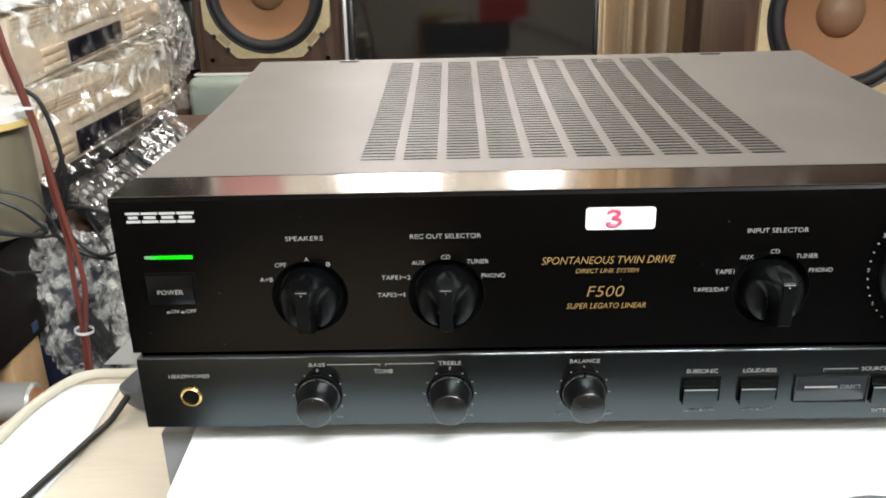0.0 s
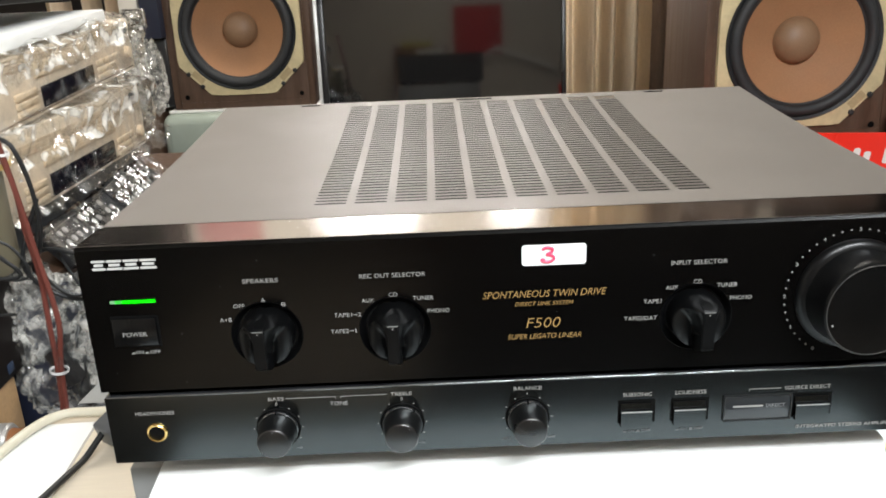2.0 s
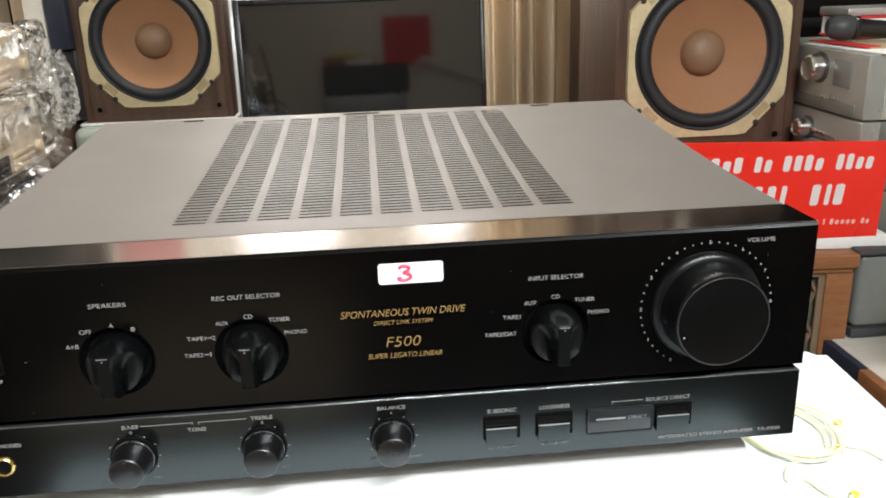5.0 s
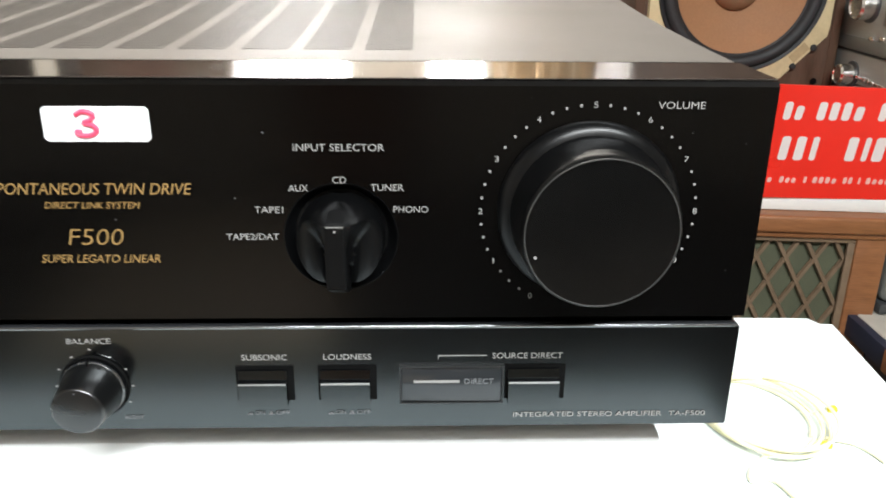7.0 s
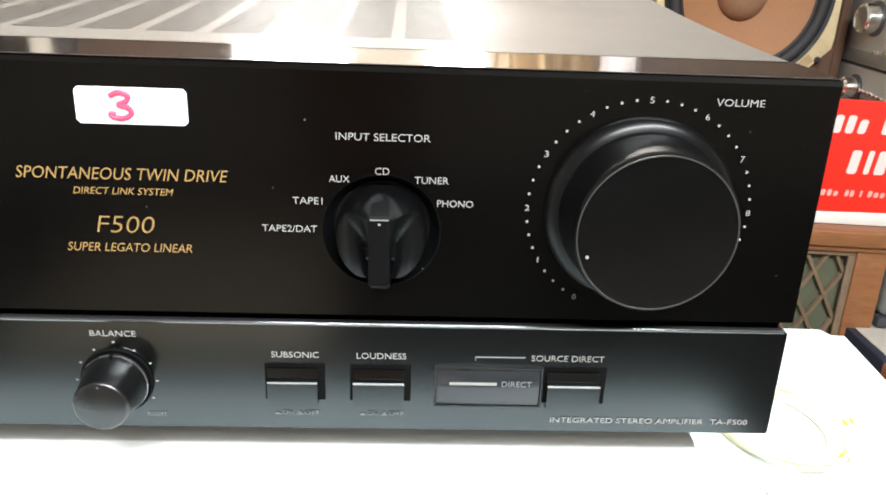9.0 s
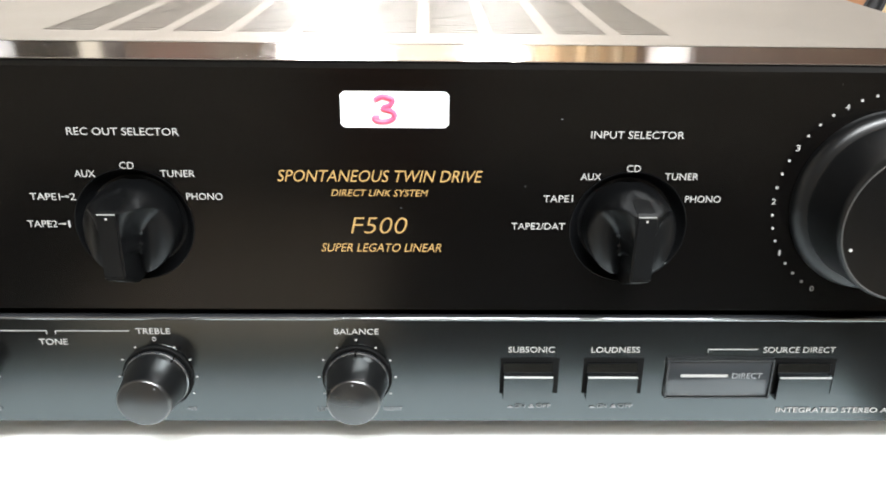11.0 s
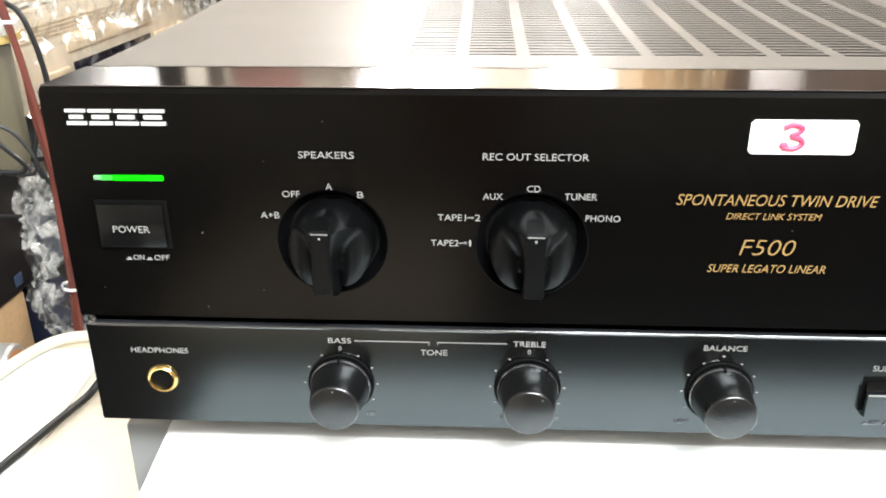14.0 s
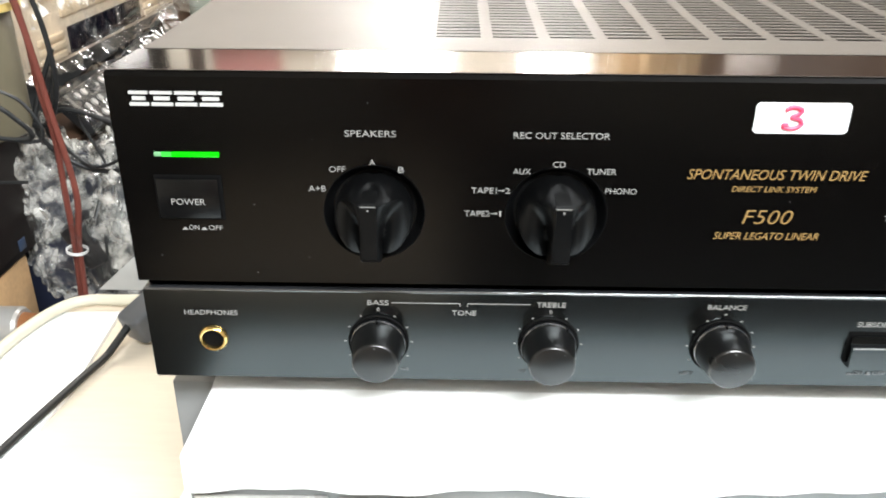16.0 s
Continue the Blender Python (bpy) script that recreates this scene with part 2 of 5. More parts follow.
def lettering(body, x, z, w, h, mat, parent, y=-0.0003, shear=0.0, fat=-0.002, turn=0.0):
    """Built-in font text, centred at x, z, facing -y, w wide and h high."""
    c = bpy.data.curves.new("lettering", "FONT")
    c.body, c.shear, c.offset, c.extrude, c.resolution_u = body, shear, fat, 0.02, 3
    tmp = new("lettering_curve", c)
    me = bpy.data.meshes.new_from_object(tmp.evaluated_get(bpy.context.evaluated_depsgraph_get()))
    bpy.data.objects.remove(tmp)
    bm = bmesh.new()
    bm.from_mesh(me)
    bpy.data.meshes.remove(me)
    lo = Vector((min(v.co.x for v in bm.verts), min(v.co.y for v in bm.verts), 0))
    hi = Vector((max(v.co.x for v in bm.verts), max(v.co.y for v in bm.verts), 0))
    mid, s = (lo + hi) / 2, (w / (hi.x - lo.x), h / (hi.y - lo.y))
    for v in bm.verts:
        px, pz = (v.co.x - mid.x) * s[0], (v.co.y - mid.y) * s[1]
        ca, sa = math.cos(radians(turn)), math.sin(radians(turn))
        v.co = (x + px * ca - pz * sa, y - v.co.z * 0.004, z + px * sa + pz * ca)
    bmesh.ops.recalc_face_normals(bm, faces=bm.faces)
    return part("lettering", bm, mat, parent)


def bar(x0, x1, z0, z1, mat, parent, y, name="printed_bar", d=0.0003):
    return part(name, box(x0, x1, y - d, y, z0, z1), mat, parent)


# ---- room ----
XL, XR, YB, YF, ZF, ZC = -1.7, 2.3, 2.75, -3.3, -0.87, 1.95
solo("floor", box(XL - 0.1, XR + 0.1, YF - 0.1, YB + 0.1, ZF - 0.1, ZF), FLOOR, "dark grey-brown tiled floor of a cluttered room", "floor", kind="structure")
solo("ceiling", box(XL - 0.1, XR + 0.1, YF - 0.1, YB + 0.1, ZC, ZC + 0.1), CEILING, "plain white painted ceiling of the room", "ceiling", kind="structure")
solo("wall_west", box(XL - 0.1, XL, YF, YB, ZF, ZC), PLASTER, "plain cream plaster wall of the room", "wall", kind="structure")
solo("wall_east", box(XR, XR + 0.1, YF, YB, ZF, ZC), PLASTER, "plain cream plaster wall of the room", "wall", kind="structure")
solo("wall_south", box(XL - 0.1, XR + 0.1, YF - 0.1, YF, ZF, ZC), PLASTER, "plain cream plaster wall of the room", "wall", kind="structure")

WINDOWS = [(-0.53, -0.13, 0.42, 0.86), (0.15, 0.36, 0.42, 0.86)]


def north_wall():
    bm = bmesh.new()
    xs = [XL - 0.1, WINDOWS[0][0], WINDOWS[0][1], WINDOWS[1][0], WINDOWS[1][1], XR + 0.1]
    for i in range(5):
        if i in (1, 3):
            add_box(bm, xs[i], xs[i + 1], YB, YB + 0.1, ZF, 0.42)
            add_box(bm, xs[i], xs[i + 1], YB, YB + 0.1, 0.86, ZC)
        else:
            add_box(bm, xs[i], xs[i + 1], YB, YB + 0.1, ZF, ZC)
    return bm


solo("wall_north", north_wall(), PLASTER, "cream plaster wall with two bright openings", "wall", kind="structure")
for k, (x0, x1, z0, z1) in enumerate(WINDOWS):
    w = thing("window_%d" % (k + 1), "bright frosted window in the far wall", "window", kind="structure")
    bm = bmesh.new()
    add_box(bm, x0, x0 + 0.015, YB + 0.01, YB + 0.07, z0, z1)
    add_box(bm, x1 - 0.015, x1, YB + 0.01, YB + 0.07, z0, z1)
    add_box(bm, x0 + 0.015, x1 - 0.015, YB + 0.01, YB + 0.07, z0, z0 + 0.015)
    add_box(bm, x0 + 0.015, x1 - 0.015, YB + 0.01, YB + 0.07, z1 - 0.015, z1)
    part("window_frame", bm, WHITE_BOARD, w)
    part("pane", box(x0 + 0.015, x1 - 0.015, YB + 0.035, YB + 0.045, z0 + 0.015, z1 - 0.015), GLOW, w, "bright frosted glass")
solo("wall_banner", box(-0.99, -0.74, YB - 0.012, YB - 0.004, 0.40, 1.15, 0.002), RED_CLOTH, "plain red banner hung on the far wall", "banner")


# ---- amplifier ----
def amplifier():
    amp = thing("amplifier", "black stereo amplifier with grey vented top, standing on a lower unit", "amplifier")
    zt = 0.134
    # upper front panel: black front, polished top edge
    selectors = (-0.1280, -0.0648, 0.0838)
    bm = bmesh.new()
    face = [bm.verts.new((x, 0.0, z)) for x, z in ((-0.215, 0.0575), (0.215, 0.0575), (0.215, 0.1326), (-0.215, 0.1326))]
    edges = [bm.edges.new((face[i], face[i - 1])) for i in range(4)]
    for x in selectors:
        hole = [bm.verts.new((x + 0.0176 * math.cos(2 * math.pi * i / 72), 0.0, 0.0854 + 0.0176 * math.sin(2 * math.pi * i / 72))) for i in range(72)]
        edges += [bm.edges.new((hole[i], hole[i - 1])) for i in range(72)]
    bmesh.ops.triangle_fill(bm, edges=edges, use_beauty=True, use_dissolve=False)
    lines = [(0.0, 0.1326), (0.0012, zt), (0.0325, zt + 0.0004), (0.0325, 0.0575), (0.0, 0.0575)]
    ends = [[bm.verts.new((sx * 0.215, y, z)) for y, z in lines] for sx in (-1, 1)]
    for i in range(4):
        bm.faces.new((ends[0][i], ends[1][i], ends[1][i + 1], ends[0][i + 1]))
    for loop in ends:
        bm.faces.new(loop)
    bmesh.ops.remove_doubles(bm, verts=bm.verts, dist=1e-6)
    bmesh.ops.recalc_face_normals(bm, faces=bm.faces)
    front = part("front_panel", bm, BLACK_PANEL, amp, "glossy black anodised front panel")
    part("top_strip", box(-0.2147, 0.2147, 0.0009, 0.0322, zt + 0.0003, zt + 0.0007, 0.0002, 1), STRIP, amp, "polished strip along the top of the front")
    low = part("lower_panel", prism([(-0.2145, 0.0162), (-0.2140, 0.0155), (0.2140, 0.0155), (0.2145, 0.0162), (0.2145, 0.0532), (0.2132, 0.0540), (-0.2132, 0.0540), (-0.2145, 0.0532)], 0.0008, 0.02), BLACK_LOWER, amp, "glossy black lower control panel")
    part("lower_ledge", box(-0.2138, 0.2138, 0.0004, 0.0034, 0.0530, 0.0543, 0.0006, 3), LEDGE, amp)
    part("groove", box(-0.2138, 0.2138, 0.006, 0.03, 0.0538, 0.0578), HOLE, amp)
    # chassis and cover
    ch = bmesh.new()
    add_box(ch, -0.2105, 0.2105, 0.02, 0.312, 0.0155, 0.030)
    add_box(ch, -0.2105, 0.2105, 0.306, 0.312, 0.030, 0.145)
    part("chassis", ch, CHASSIS, amp)
    cover = bmesh.new()
    y0, y1, z0, z1 = 0.0328, 0.314, 0.1348, 0.1500
    xs, ys = [-0.2130], [y0]
    slots_x = []
    for i in range(10):
        a = -0.1080 + i * 0.0219
        slots_x.append((a, a + 0.0172))
        xs += list(slots_x[-1])
    xs.append(0.2130)
    n = 44
    pitch = (0.302 - 0.0545) / n
    for j in range(n):
        a = 0.0545 + j * pitch
        ys += [a + 0.22 * pitch, a + 0.78 * pitch]
    ys.append(y1)

    def height(y):
        u = (y - y0) / (y1 - y0)
        return z0 + (z1 - z0) * u - 0.0112 * u * (1 - u)

    for off in (0.0, -0.0004):
        grid = [[cover.verts.new((x, y, height(y) + off)) for x in xs] for y in ys]
        for j in range(len(ys) - 1):
            for i in range(len(xs) - 1):
                if i % 2 == 1 and j % 2 == 1:
                    continue
                q = (grid[j][i], grid[j][i + 1], grid[j + 1][i + 1], grid[j + 1][i])
                cover.faces.new(q if off == 0 else tuple(reversed(q)))
    for s in (-1, 1):
        top = [cover.verts.new((s * 0.2130, y, height(y))) for y in ys]
        foot = [cover.verts.new((s * 0.2130, y, 0.022)) for y in ys]
        for j in range(len(ys) - 1):
            q = (top[j], top[j + 1], foot[j + 1], foot[j])
            cover.faces.new(q if s > 0 else tuple(reversed(q)))
    part("top_cover", cover, COVER, amp, "grey-brown metal cover with ten columns of cooling slots")
    part("cover_seam", box(-0.2128, 0.2128, 0.0322, 0.0330, 0.125, 0.1346), HOLE, amp)
    # Black block in place of the shade seen through the cooling slots.
    part("inside_shade", box(-0.205, 0.205, 0.04, 0.305, 0.031, 0.075), HOLE, amp)
    for x, w in ((-0.142, 0.0075), (-0.008, 0.0145), (0.140, 0.0075)):
        part("rear_slot", box(x - w, x + w, 0.3072, 0.3088, 0.1494, 0.1500), HOLE, amp)
    for x in (-0.17, 0.17):
        for y in (0.045, 0.27):
            part("foot", lathe([(0, 0.0), (0.017, 0.0), (0.019, 0.002), (0.019, 0.0155)], 28, pose(x, y, 0)), RUBBER, amp, "black rubber foot")
    # maker's mark as plain plates, lamp, power switch
    for a, b in ((-0.2075, -0.2012), (-0.2004, -0.1932), (-0.1924, -0.1852), (-0.1844, -0.1768)):
        bar(a, b, 0.1268, 0.1278, MARK, front, -0.0001, "mark_plate", 0.0006)
        bar(a + 0.001, b - 0.001, 0.1248, 0.1260, MARK, front, -0.0001, "mark_plate", 0.0006)
        bar(a, b, 0.1229, 0.1240, MARK, front, -0.0001, "mark_plate", 0.0006)
    lamp = part("power_lamp", box(-0.1962, -0.180, -0.0008, 0.0, 0.1052, 0.1070, 0.0003), LED, amp, "lit green power lamp")
    part("lamp_end", box(-0.2022, -0.1996, -0.0007, 0.0, 0.1053, 0.1069, 0.0003), LED_OFF, lamp)
    part("lamp_shoulder", box(-0.1996, -0.1962, -0.0007, 0.0, 0.1053, 0.1069), LED_DIM, lamp)
    pb = part("power_button", box(-0.2025, -0.1812, -0.0020, 0.0, 0.0832, 0.0977, 0.0004), BUTTON, amp, "square black power button")
    part("button_surround", box(-0.2035, -0.1802, -0.0004, 0.0, 0.0822, 0.0987), HOLE, pb)
    lettering("POWER", -0.1920, 0.0895, 0.0118, 0.0023, PRINT, pb, -0.0022)
    lettering("ON", -0.1918, 0.0790, 0.0036, 0.0018, PRINT, front)
    lettering("OFF", -0.1842, 0.0790, 0.0050, 0.0018, PRINT, front)
    for x in (-0.1950, -0.1883):
        bar(x - 0.0010, x + 0.0010, 0.0781, 0.0784, PRINT, front, -0.0001)
        bar(x - 0.0005, x + 0.0005, 0.0784, 0.0790, PRINT, front, -0.0001)

    # rotary selectors
    def selector_top(px, pz):
        """Height of the knob's top: low curved flanks and a brow that narrows into the grip."""
        r = math.hypot(px, pz)
        flank = 0.0098 - 0.0012 * (r / 0.013) ** 4 - 0.0042 * ((abs(px) - 0.0078) / 0.0065) ** 2
        t = min(1.0, max(0.0, (pz + 0.002) / 0.0125))
        rise = math.exp(-(max(0.0, abs(px) - 0.0027) / (0.0008 + 0.0052 * t * t)) ** 2)
        rise *= min(1.0, max(0.0, (pz + 0.006) / 0.004)) * min(1.0, max(0.0, (0.0134 - pz) / 0.0026))
        return flank + (0.0200 - flank) * rise

    def selector(x, z):
        bm, seg, rings = bmesh.new(), 96, []
        radii = [0.0009 * i for i in range(1, 12)] + [0.0105, 0.0111, 0.0117, 0.0122, 0.0126, 0.0129]
        centre = bm.verts.new((x, -selector_top(0, 0), z))
        for r in radii:
            rings.append([bm.verts.new((x + r * math.cos(2 * math.pi * k / seg), -selector_top(r * math.cos(2 * math.pi * k / seg), r * math.sin(2 * math.pi * k / seg)), z + r * math.sin(2 * math.pi * k / seg))) for k in range(seg)])
        for r, drop in ((0.0132, 0.82), (0.0134, 0.6), (0.0136, 0.2), (0.0137, -0.4)):
            rings.append([bm.verts.new((x + r * math.cos(2 * math.pi * k / seg), rings[len(radii) - 1][k].co.y * drop - 0.0006, z + r * math.sin(2 * math.pi * k / seg))) for k in range(seg)])
        for k in range(seg):
            j = (k + 1) % seg
            bm.faces.new((centre, rings[0][k], rings[0][j]))
            for a, b in zip(rings, rings[1:]):
                bm.faces.new((a[k], b[k], b[j], a[j]))
        bmesh.ops.recalc_face_normals(bm, faces=bm.faces)
        knob = part("selector_knob", bm, SELECTOR, amp, "round black selector knob")
        part("skirt", lathe([(0.0178, 0.0003), (0.0175, 0.0003), (0.0170, -0.0006), (0.0150, -0.0036), (0.0145, -0.0040), (0.0130, -0.0040)], 72, out_of(x, 0, z)), SELECTOR, knob, "black dished surround")
        grip = prism([(-0.0148, 0.0014), (-0.0146, 0.0095), (-0.0096, 0.0195), (-0.0088, 0.0205), (0.0106, 0.0205), (0.0112, 0.0199), (0.0124, 0.0120), (0.0124, 0.0014)], -0.0030, 0.0030, "x")
        bmesh.ops.bevel(grip, geom=[e for e in grip.edges if e.calc_length() < 0.025], offset=0.0005, segments=2, affect="EDGES")
        for v in grip.verts:
            h, across, depth = v.co.y, v.co.x, v.co.z
            v.co = (x + across, -depth, z + h)
        bmesh.ops.recalc_face_normals(grip, faces=grip.faces)
        gp = part("grip", grip, SELECTOR, knob)
        # Highlight on the grip's top edge, put into a pale strip.
        part("grip_glint", box(x - 0.0025, x + 0.0025, -0.0206, -0.0203, z + 0.0104, z + 0.0107), GLINT, gp, "thin painted glint along the grip's top edge")
        part("pointer_dot", box(x - 0.0003, x + 0.0003, -0.0207, -0.0204, z + 0.0090, z + 0.0096), PRINT, gp)

    for x in selectors:
        selector(x, 0.0854)
    lettering("SPEAKERS", -0.1285, 0.1141, 0.0172, 0.0022, PRINT, front)
    lettering("A", -0.1282, 0.1040, 0.0020, 0.0021, PRINT, front)
    lettering("OFF", -0.1402, 0.1014, 0.0055, 0.0021, PRINT, front)
    lettering("B", -0.1184, 0.1014, 0.0020, 0.0021, PRINT, front)
    lettering("A+B", -0.1474, 0.0943, 0.0060, 0.0021, PRINT, front)
    for x0, title, w in ((-0.0648, "REC OUT SELECTOR", 0.0320), (0.0838, "INPUT SELECTOR", 0.0272)):
        lettering(title, x0 + 0.0002, 0.1141, w, 0.0022, PRINT, front)
        lettering("CD", x0, 0.1040, 0.0042, 0.0021, PRINT, front)
        lettering("AUX", x0 - 0.0125, 0.1014, 0.0060, 0.0021, PRINT, front)
        lettering("TUNER", x0 + 0.0145, 0.1016, 0.0100, 0.0021, PRINT, front)
        lettering("PHONO", x0 + 0.0217, 0.0946, 0.0107, 0.0021, PRINT, front)
    lettering("TAPE1", -0.0900, 0.0943, 0.0088, 0.0021, PRINT, front)
    lettering("2", -0.0819, 0.0943, 0.0017, 0.0021, PRINT, front)
    lettering("TAPE2", -0.0922, 0.0857, 0.0088, 0.0021, PRINT, front)
    lettering("1", -0.0842, 0.0857, 0.0006, 0.0021, PRINT, front)
    for x, z in ((-0.0840, 0.0943), (-0.0862, 0.0857)):
        bar(x - 0.0013, x + 0.0010, z - 0.0001, z + 0.0001, PRINT, front, -0.0001)
        bar(x + 0.0002, x + 0.0009, z - 0.0003, z + 0.0003, PRINT, front, -0.0001)
    lettering("TAPE1", 0.0620, 0.0945, 0.0088, 0.0021, PRINT, front)
    lettering("TAPE2/DAT", 0.0565, 0.0857, 0.0162, 0.0021, PRINT, front)
    # gold lines
    lettering("SPONTANEOUS TWIN DRIVE", 0.0090, 0.1012, 0.0605, 0.0036, GOLD_PRINT, front, shear=0.25, fat=-0.004)
    lettering("DIRECT LINK SYSTEM", 0.0088, 0.0960, 0.0288, 0.0021, GOLD_PRINT, front, shear=0.25)
    lettering("F500", 0.0084, 0.0857, 0.0170, 0.0052, GOLD_PRINT, front, shear=0.2, fat=-0.014)
    lettering("SUPER LEGATO LINEAR", 0.0090, 0.0785, 0.0365, 0.0027, GOLD_PRINT, front, shear=0.25, fat=-0.004)
    # sticker with a handwritten figure
    st = prism([(-0.0155 + dx, dz) for dx, dz in ((0.001, -0.0052), (0.030, -0.0052), (0.031, -0.0042), (0.031, 0.0042), (0.030, 0.0052), (0.001, 0.0052), (0, 0.0042), (0, -0.0042))], -0.0003, 0.0)
    bmesh.ops.transform(st, matrix=pose(0.0135, 0, 0.1210), verts=st.verts)
    sticker = part("sticker", st, STICKER, amp, "white sticker with a red handwritten 3")
    part("handwritten_figure", tube([(0.0078, -0.0004, 0.1237), (0.0100, -0.0004, 0.1248), (0.0128, -0.0004, 0.1240), (0.0122, -0.0004, 0.1224), (0.0100, -0.0004, 0.1214), (0.0128, -0.0004, 0.1205), (0.0134, -0.0004, 0.1188), (0.0112, -0.0004, 0.1176), (0.0084, -0.0004, 0.1178), (0.0076, -0.0004, 0.1187), (0.0092, -0.0004, 0.1186)], 0.00078, 8, 5), PINK_INK, sticker)

    # volume
    vx, vz = 0.1605, 0.0940
    vol = part("volume_knob", lathe([(0.0284, 0.0), (0.0284, 0.0008), (0.0280, 0.0020), (0.0272, 0.0030), (0.0260, 0.0038), (0.0248, 0.0042), (0.0244, 0.0048), (0.0236, 0.0195), (0.0231, 0.0211), (0.0226, 0.0217)], 96, out_of(vx, 0, vz)), SELECTOR, amp, "large round black volume knob")
    part("knob_face", lathe([(0.0226, 0.0217), (0.0218, 0.0215), (0, 0.0215)], 96, out_of(vx, 0, vz)), KNOB_FACE, vol)
    part("face_rim", lathe([(0.02265, 0.02165), (0.0226, 0.0219), (0.0223, 0.0219), (0.02225, 0.0215)], 96, out_of(vx, 0, vz)), EDGE, vol, "thin bright rim")
    part("pointer_dot", lathe([(0.0005, 0.0), (0.0005, 0.0003), (0, 0.0003)], 10, out_of(vx - 0.0190, -0.0215, vz - 0.0070)), PRINT, vol)
    for k in range(41):
        a = radians(240 - 7.5 * k)
        x, z = vx + 0.0335 * math.cos(a), vz + 0.0332 * math.sin(a)
        if k % 4:
            bar(x - 0.00035, x + 0.00035, z - 0.00035, z + 0.00035, PRINT, front, -0.0001, "scale_dot")
        else:
            lettering(str(k // 4), x, z, 0.0005 if k == 4 else 0.0013 if k < 40 else 0.0024, 0.0018, PRINT, front)
    lettering("VOLUME", 0.1862, 0.1271, 0.0142, 0.0021, PRINT, front)

    dust = bmesh.new()
    rnd = random.Random(31)
    for n in range(18):
        dx, dz, dr = rnd.uniform(-0.21, 0.21), rnd.uniform(0.060, 0.130), rnd.uniform(0.00008, 0.00018)
        add_box(dust, dx - dr, dx + dr * rnd.uniform(0.6, 1.6), -0.0002, 0.0, dz - dr, dz + dr)
    part("dust", dust, PRINT_DIM, front, "pale specks of dust")["kind"] = "stuff"

    # lower row: headphone socket, tone knobs, push buttons
    yl = 0.0008
    part("headphone_socket", lathe([(0.0056, 0.0), (0.0056, 0.0003), (0.0050, 0.0013), (0.0046, 0.0016), (0.0041, 0.0014), (0.0038, 0.0007), (0.0037, 0.0001)], 40, out_of(-0.1905, yl, 0.0328)), GOLD, amp, "gold-rimmed headphone socket")
    part("socket_hole", lathe([(0.0038, 0.0), (0.0038, 0.0002), (0, 0.0002)], 24, out_of(-0.1905, yl, 0.0328)), HOLE, amp)
    lettering("HEADPHONES", -0.1902, 0.0440, 0.0198, 0.0020, PRINT, low, yl - 0.0003)

    def tone_knob(x, z, turn):
        k = part("tone_knob", lathe([(0.0100, 0.0), (0.0100, 0.0014), (0.0103, 0.0020), (0.0102, 0.0030), (0.0098, 0.0037), (0.0095, 0.0052), (0.0084, 0.0148), (0.0082, 0.0156), (0.0078, 0.0161), (0.0076, 0.0162), (0, 0.0162)], 64, out_of(x, yl, z)), KNOB, amp, "small round black tone knob")
        part("base_ring", lathe([(0.0114, 0.0), (0.0114, 0.0007), (0.0111, 0.0010), (0.0104, 0.0008), (0.0100, 0.0003)], 64, out_of(x, yl, z)), HOLE, k, "black recessed base ring")
        part("collar", lathe([(0.01025, 0.0017), (0.01045, 0.0021), (0.0104, 0.0028), (0.0101, 0.0032)], 64, out_of(x, yl, z)), LEDGE, k, "thin shiny collar")
        ca, sa = math.cos(radians(90 - turn)), math.sin(radians(90 - turn))
        notch = box(-0.0003, 0.0003, -0.0042, -0.0012, 0.0090, 0.0108)
        bmesh.ops.transform(notch, matrix=pose(x, yl, z, 0, turn, 0), verts=notch.verts)
        part("pointer_notch", notch, HOLE, k)
        part("pointer_dot", lathe([(0.00028, 0.0), (0.00028, 0.0002), (0, 0.0002)], 8, out_of(x + 0.0066 * ca, yl - 0.0162, z + 0.0066 * sa)), PRINT_DIM, k)
        for a in (60, 120, 30, 150, 0, 180, -30, 210):
            px, pz = x + 0.0125 * math.cos(radians(a)), z + 0.0125 * math.sin(radians(a))
            bar(px - 0.00035, px + 0.00035, pz - 0.0002, pz + 0.0002, PRINT, low, yl - 0.0001, "scale_mark")

    for x, title, w in ((-0.1280, "BASS", 0.0078), (-0.0642, "TREBLE", 0.0108), (0.0003, "BALANCE", 0.0142)):
        tone_knob(x, 0.0325, 38 if title == "TREBLE" else 0)
        lettering(title, x + 0.0002, 0.0492, w, 0.0020, PRINT, low, yl - 0.0003)
        if title != "BALANCE":
            lettering("0", x + 0.0002, 0.0463, 0.0011, 0.0016, PRINT, low, yl - 0.0003)
            lettering("-10", x - 0.0094, 0.0203, 0.0027, 0.0014, PRINT_DIM, low, yl - 0.0003)
            lettering("+10", x + 0.0096, 0.0203, 0.0030, 0.0014, PRINT_DIM, low, yl - 0.0003)
        else:
            bar(x - 0.0004, x + 0.0004, 0.0459, 0.0464, PRINT, low, yl - 0.0001, "scale_mark")
            lettering("LEFT", x - 0.0110, 0.0203, 0.0050, 0.0014, PRINT_DIM, low, yl - 0.0003)
            lettering("RIGHT", x + 0.0116, 0.0203, 0.0062, 0.0014, PRINT_DIM, low, yl - 0.0003)
    lettering("TONE", -0.0960, 0.0453, 0.0090, 0.0021, PRINT, low, yl - 0.0003)
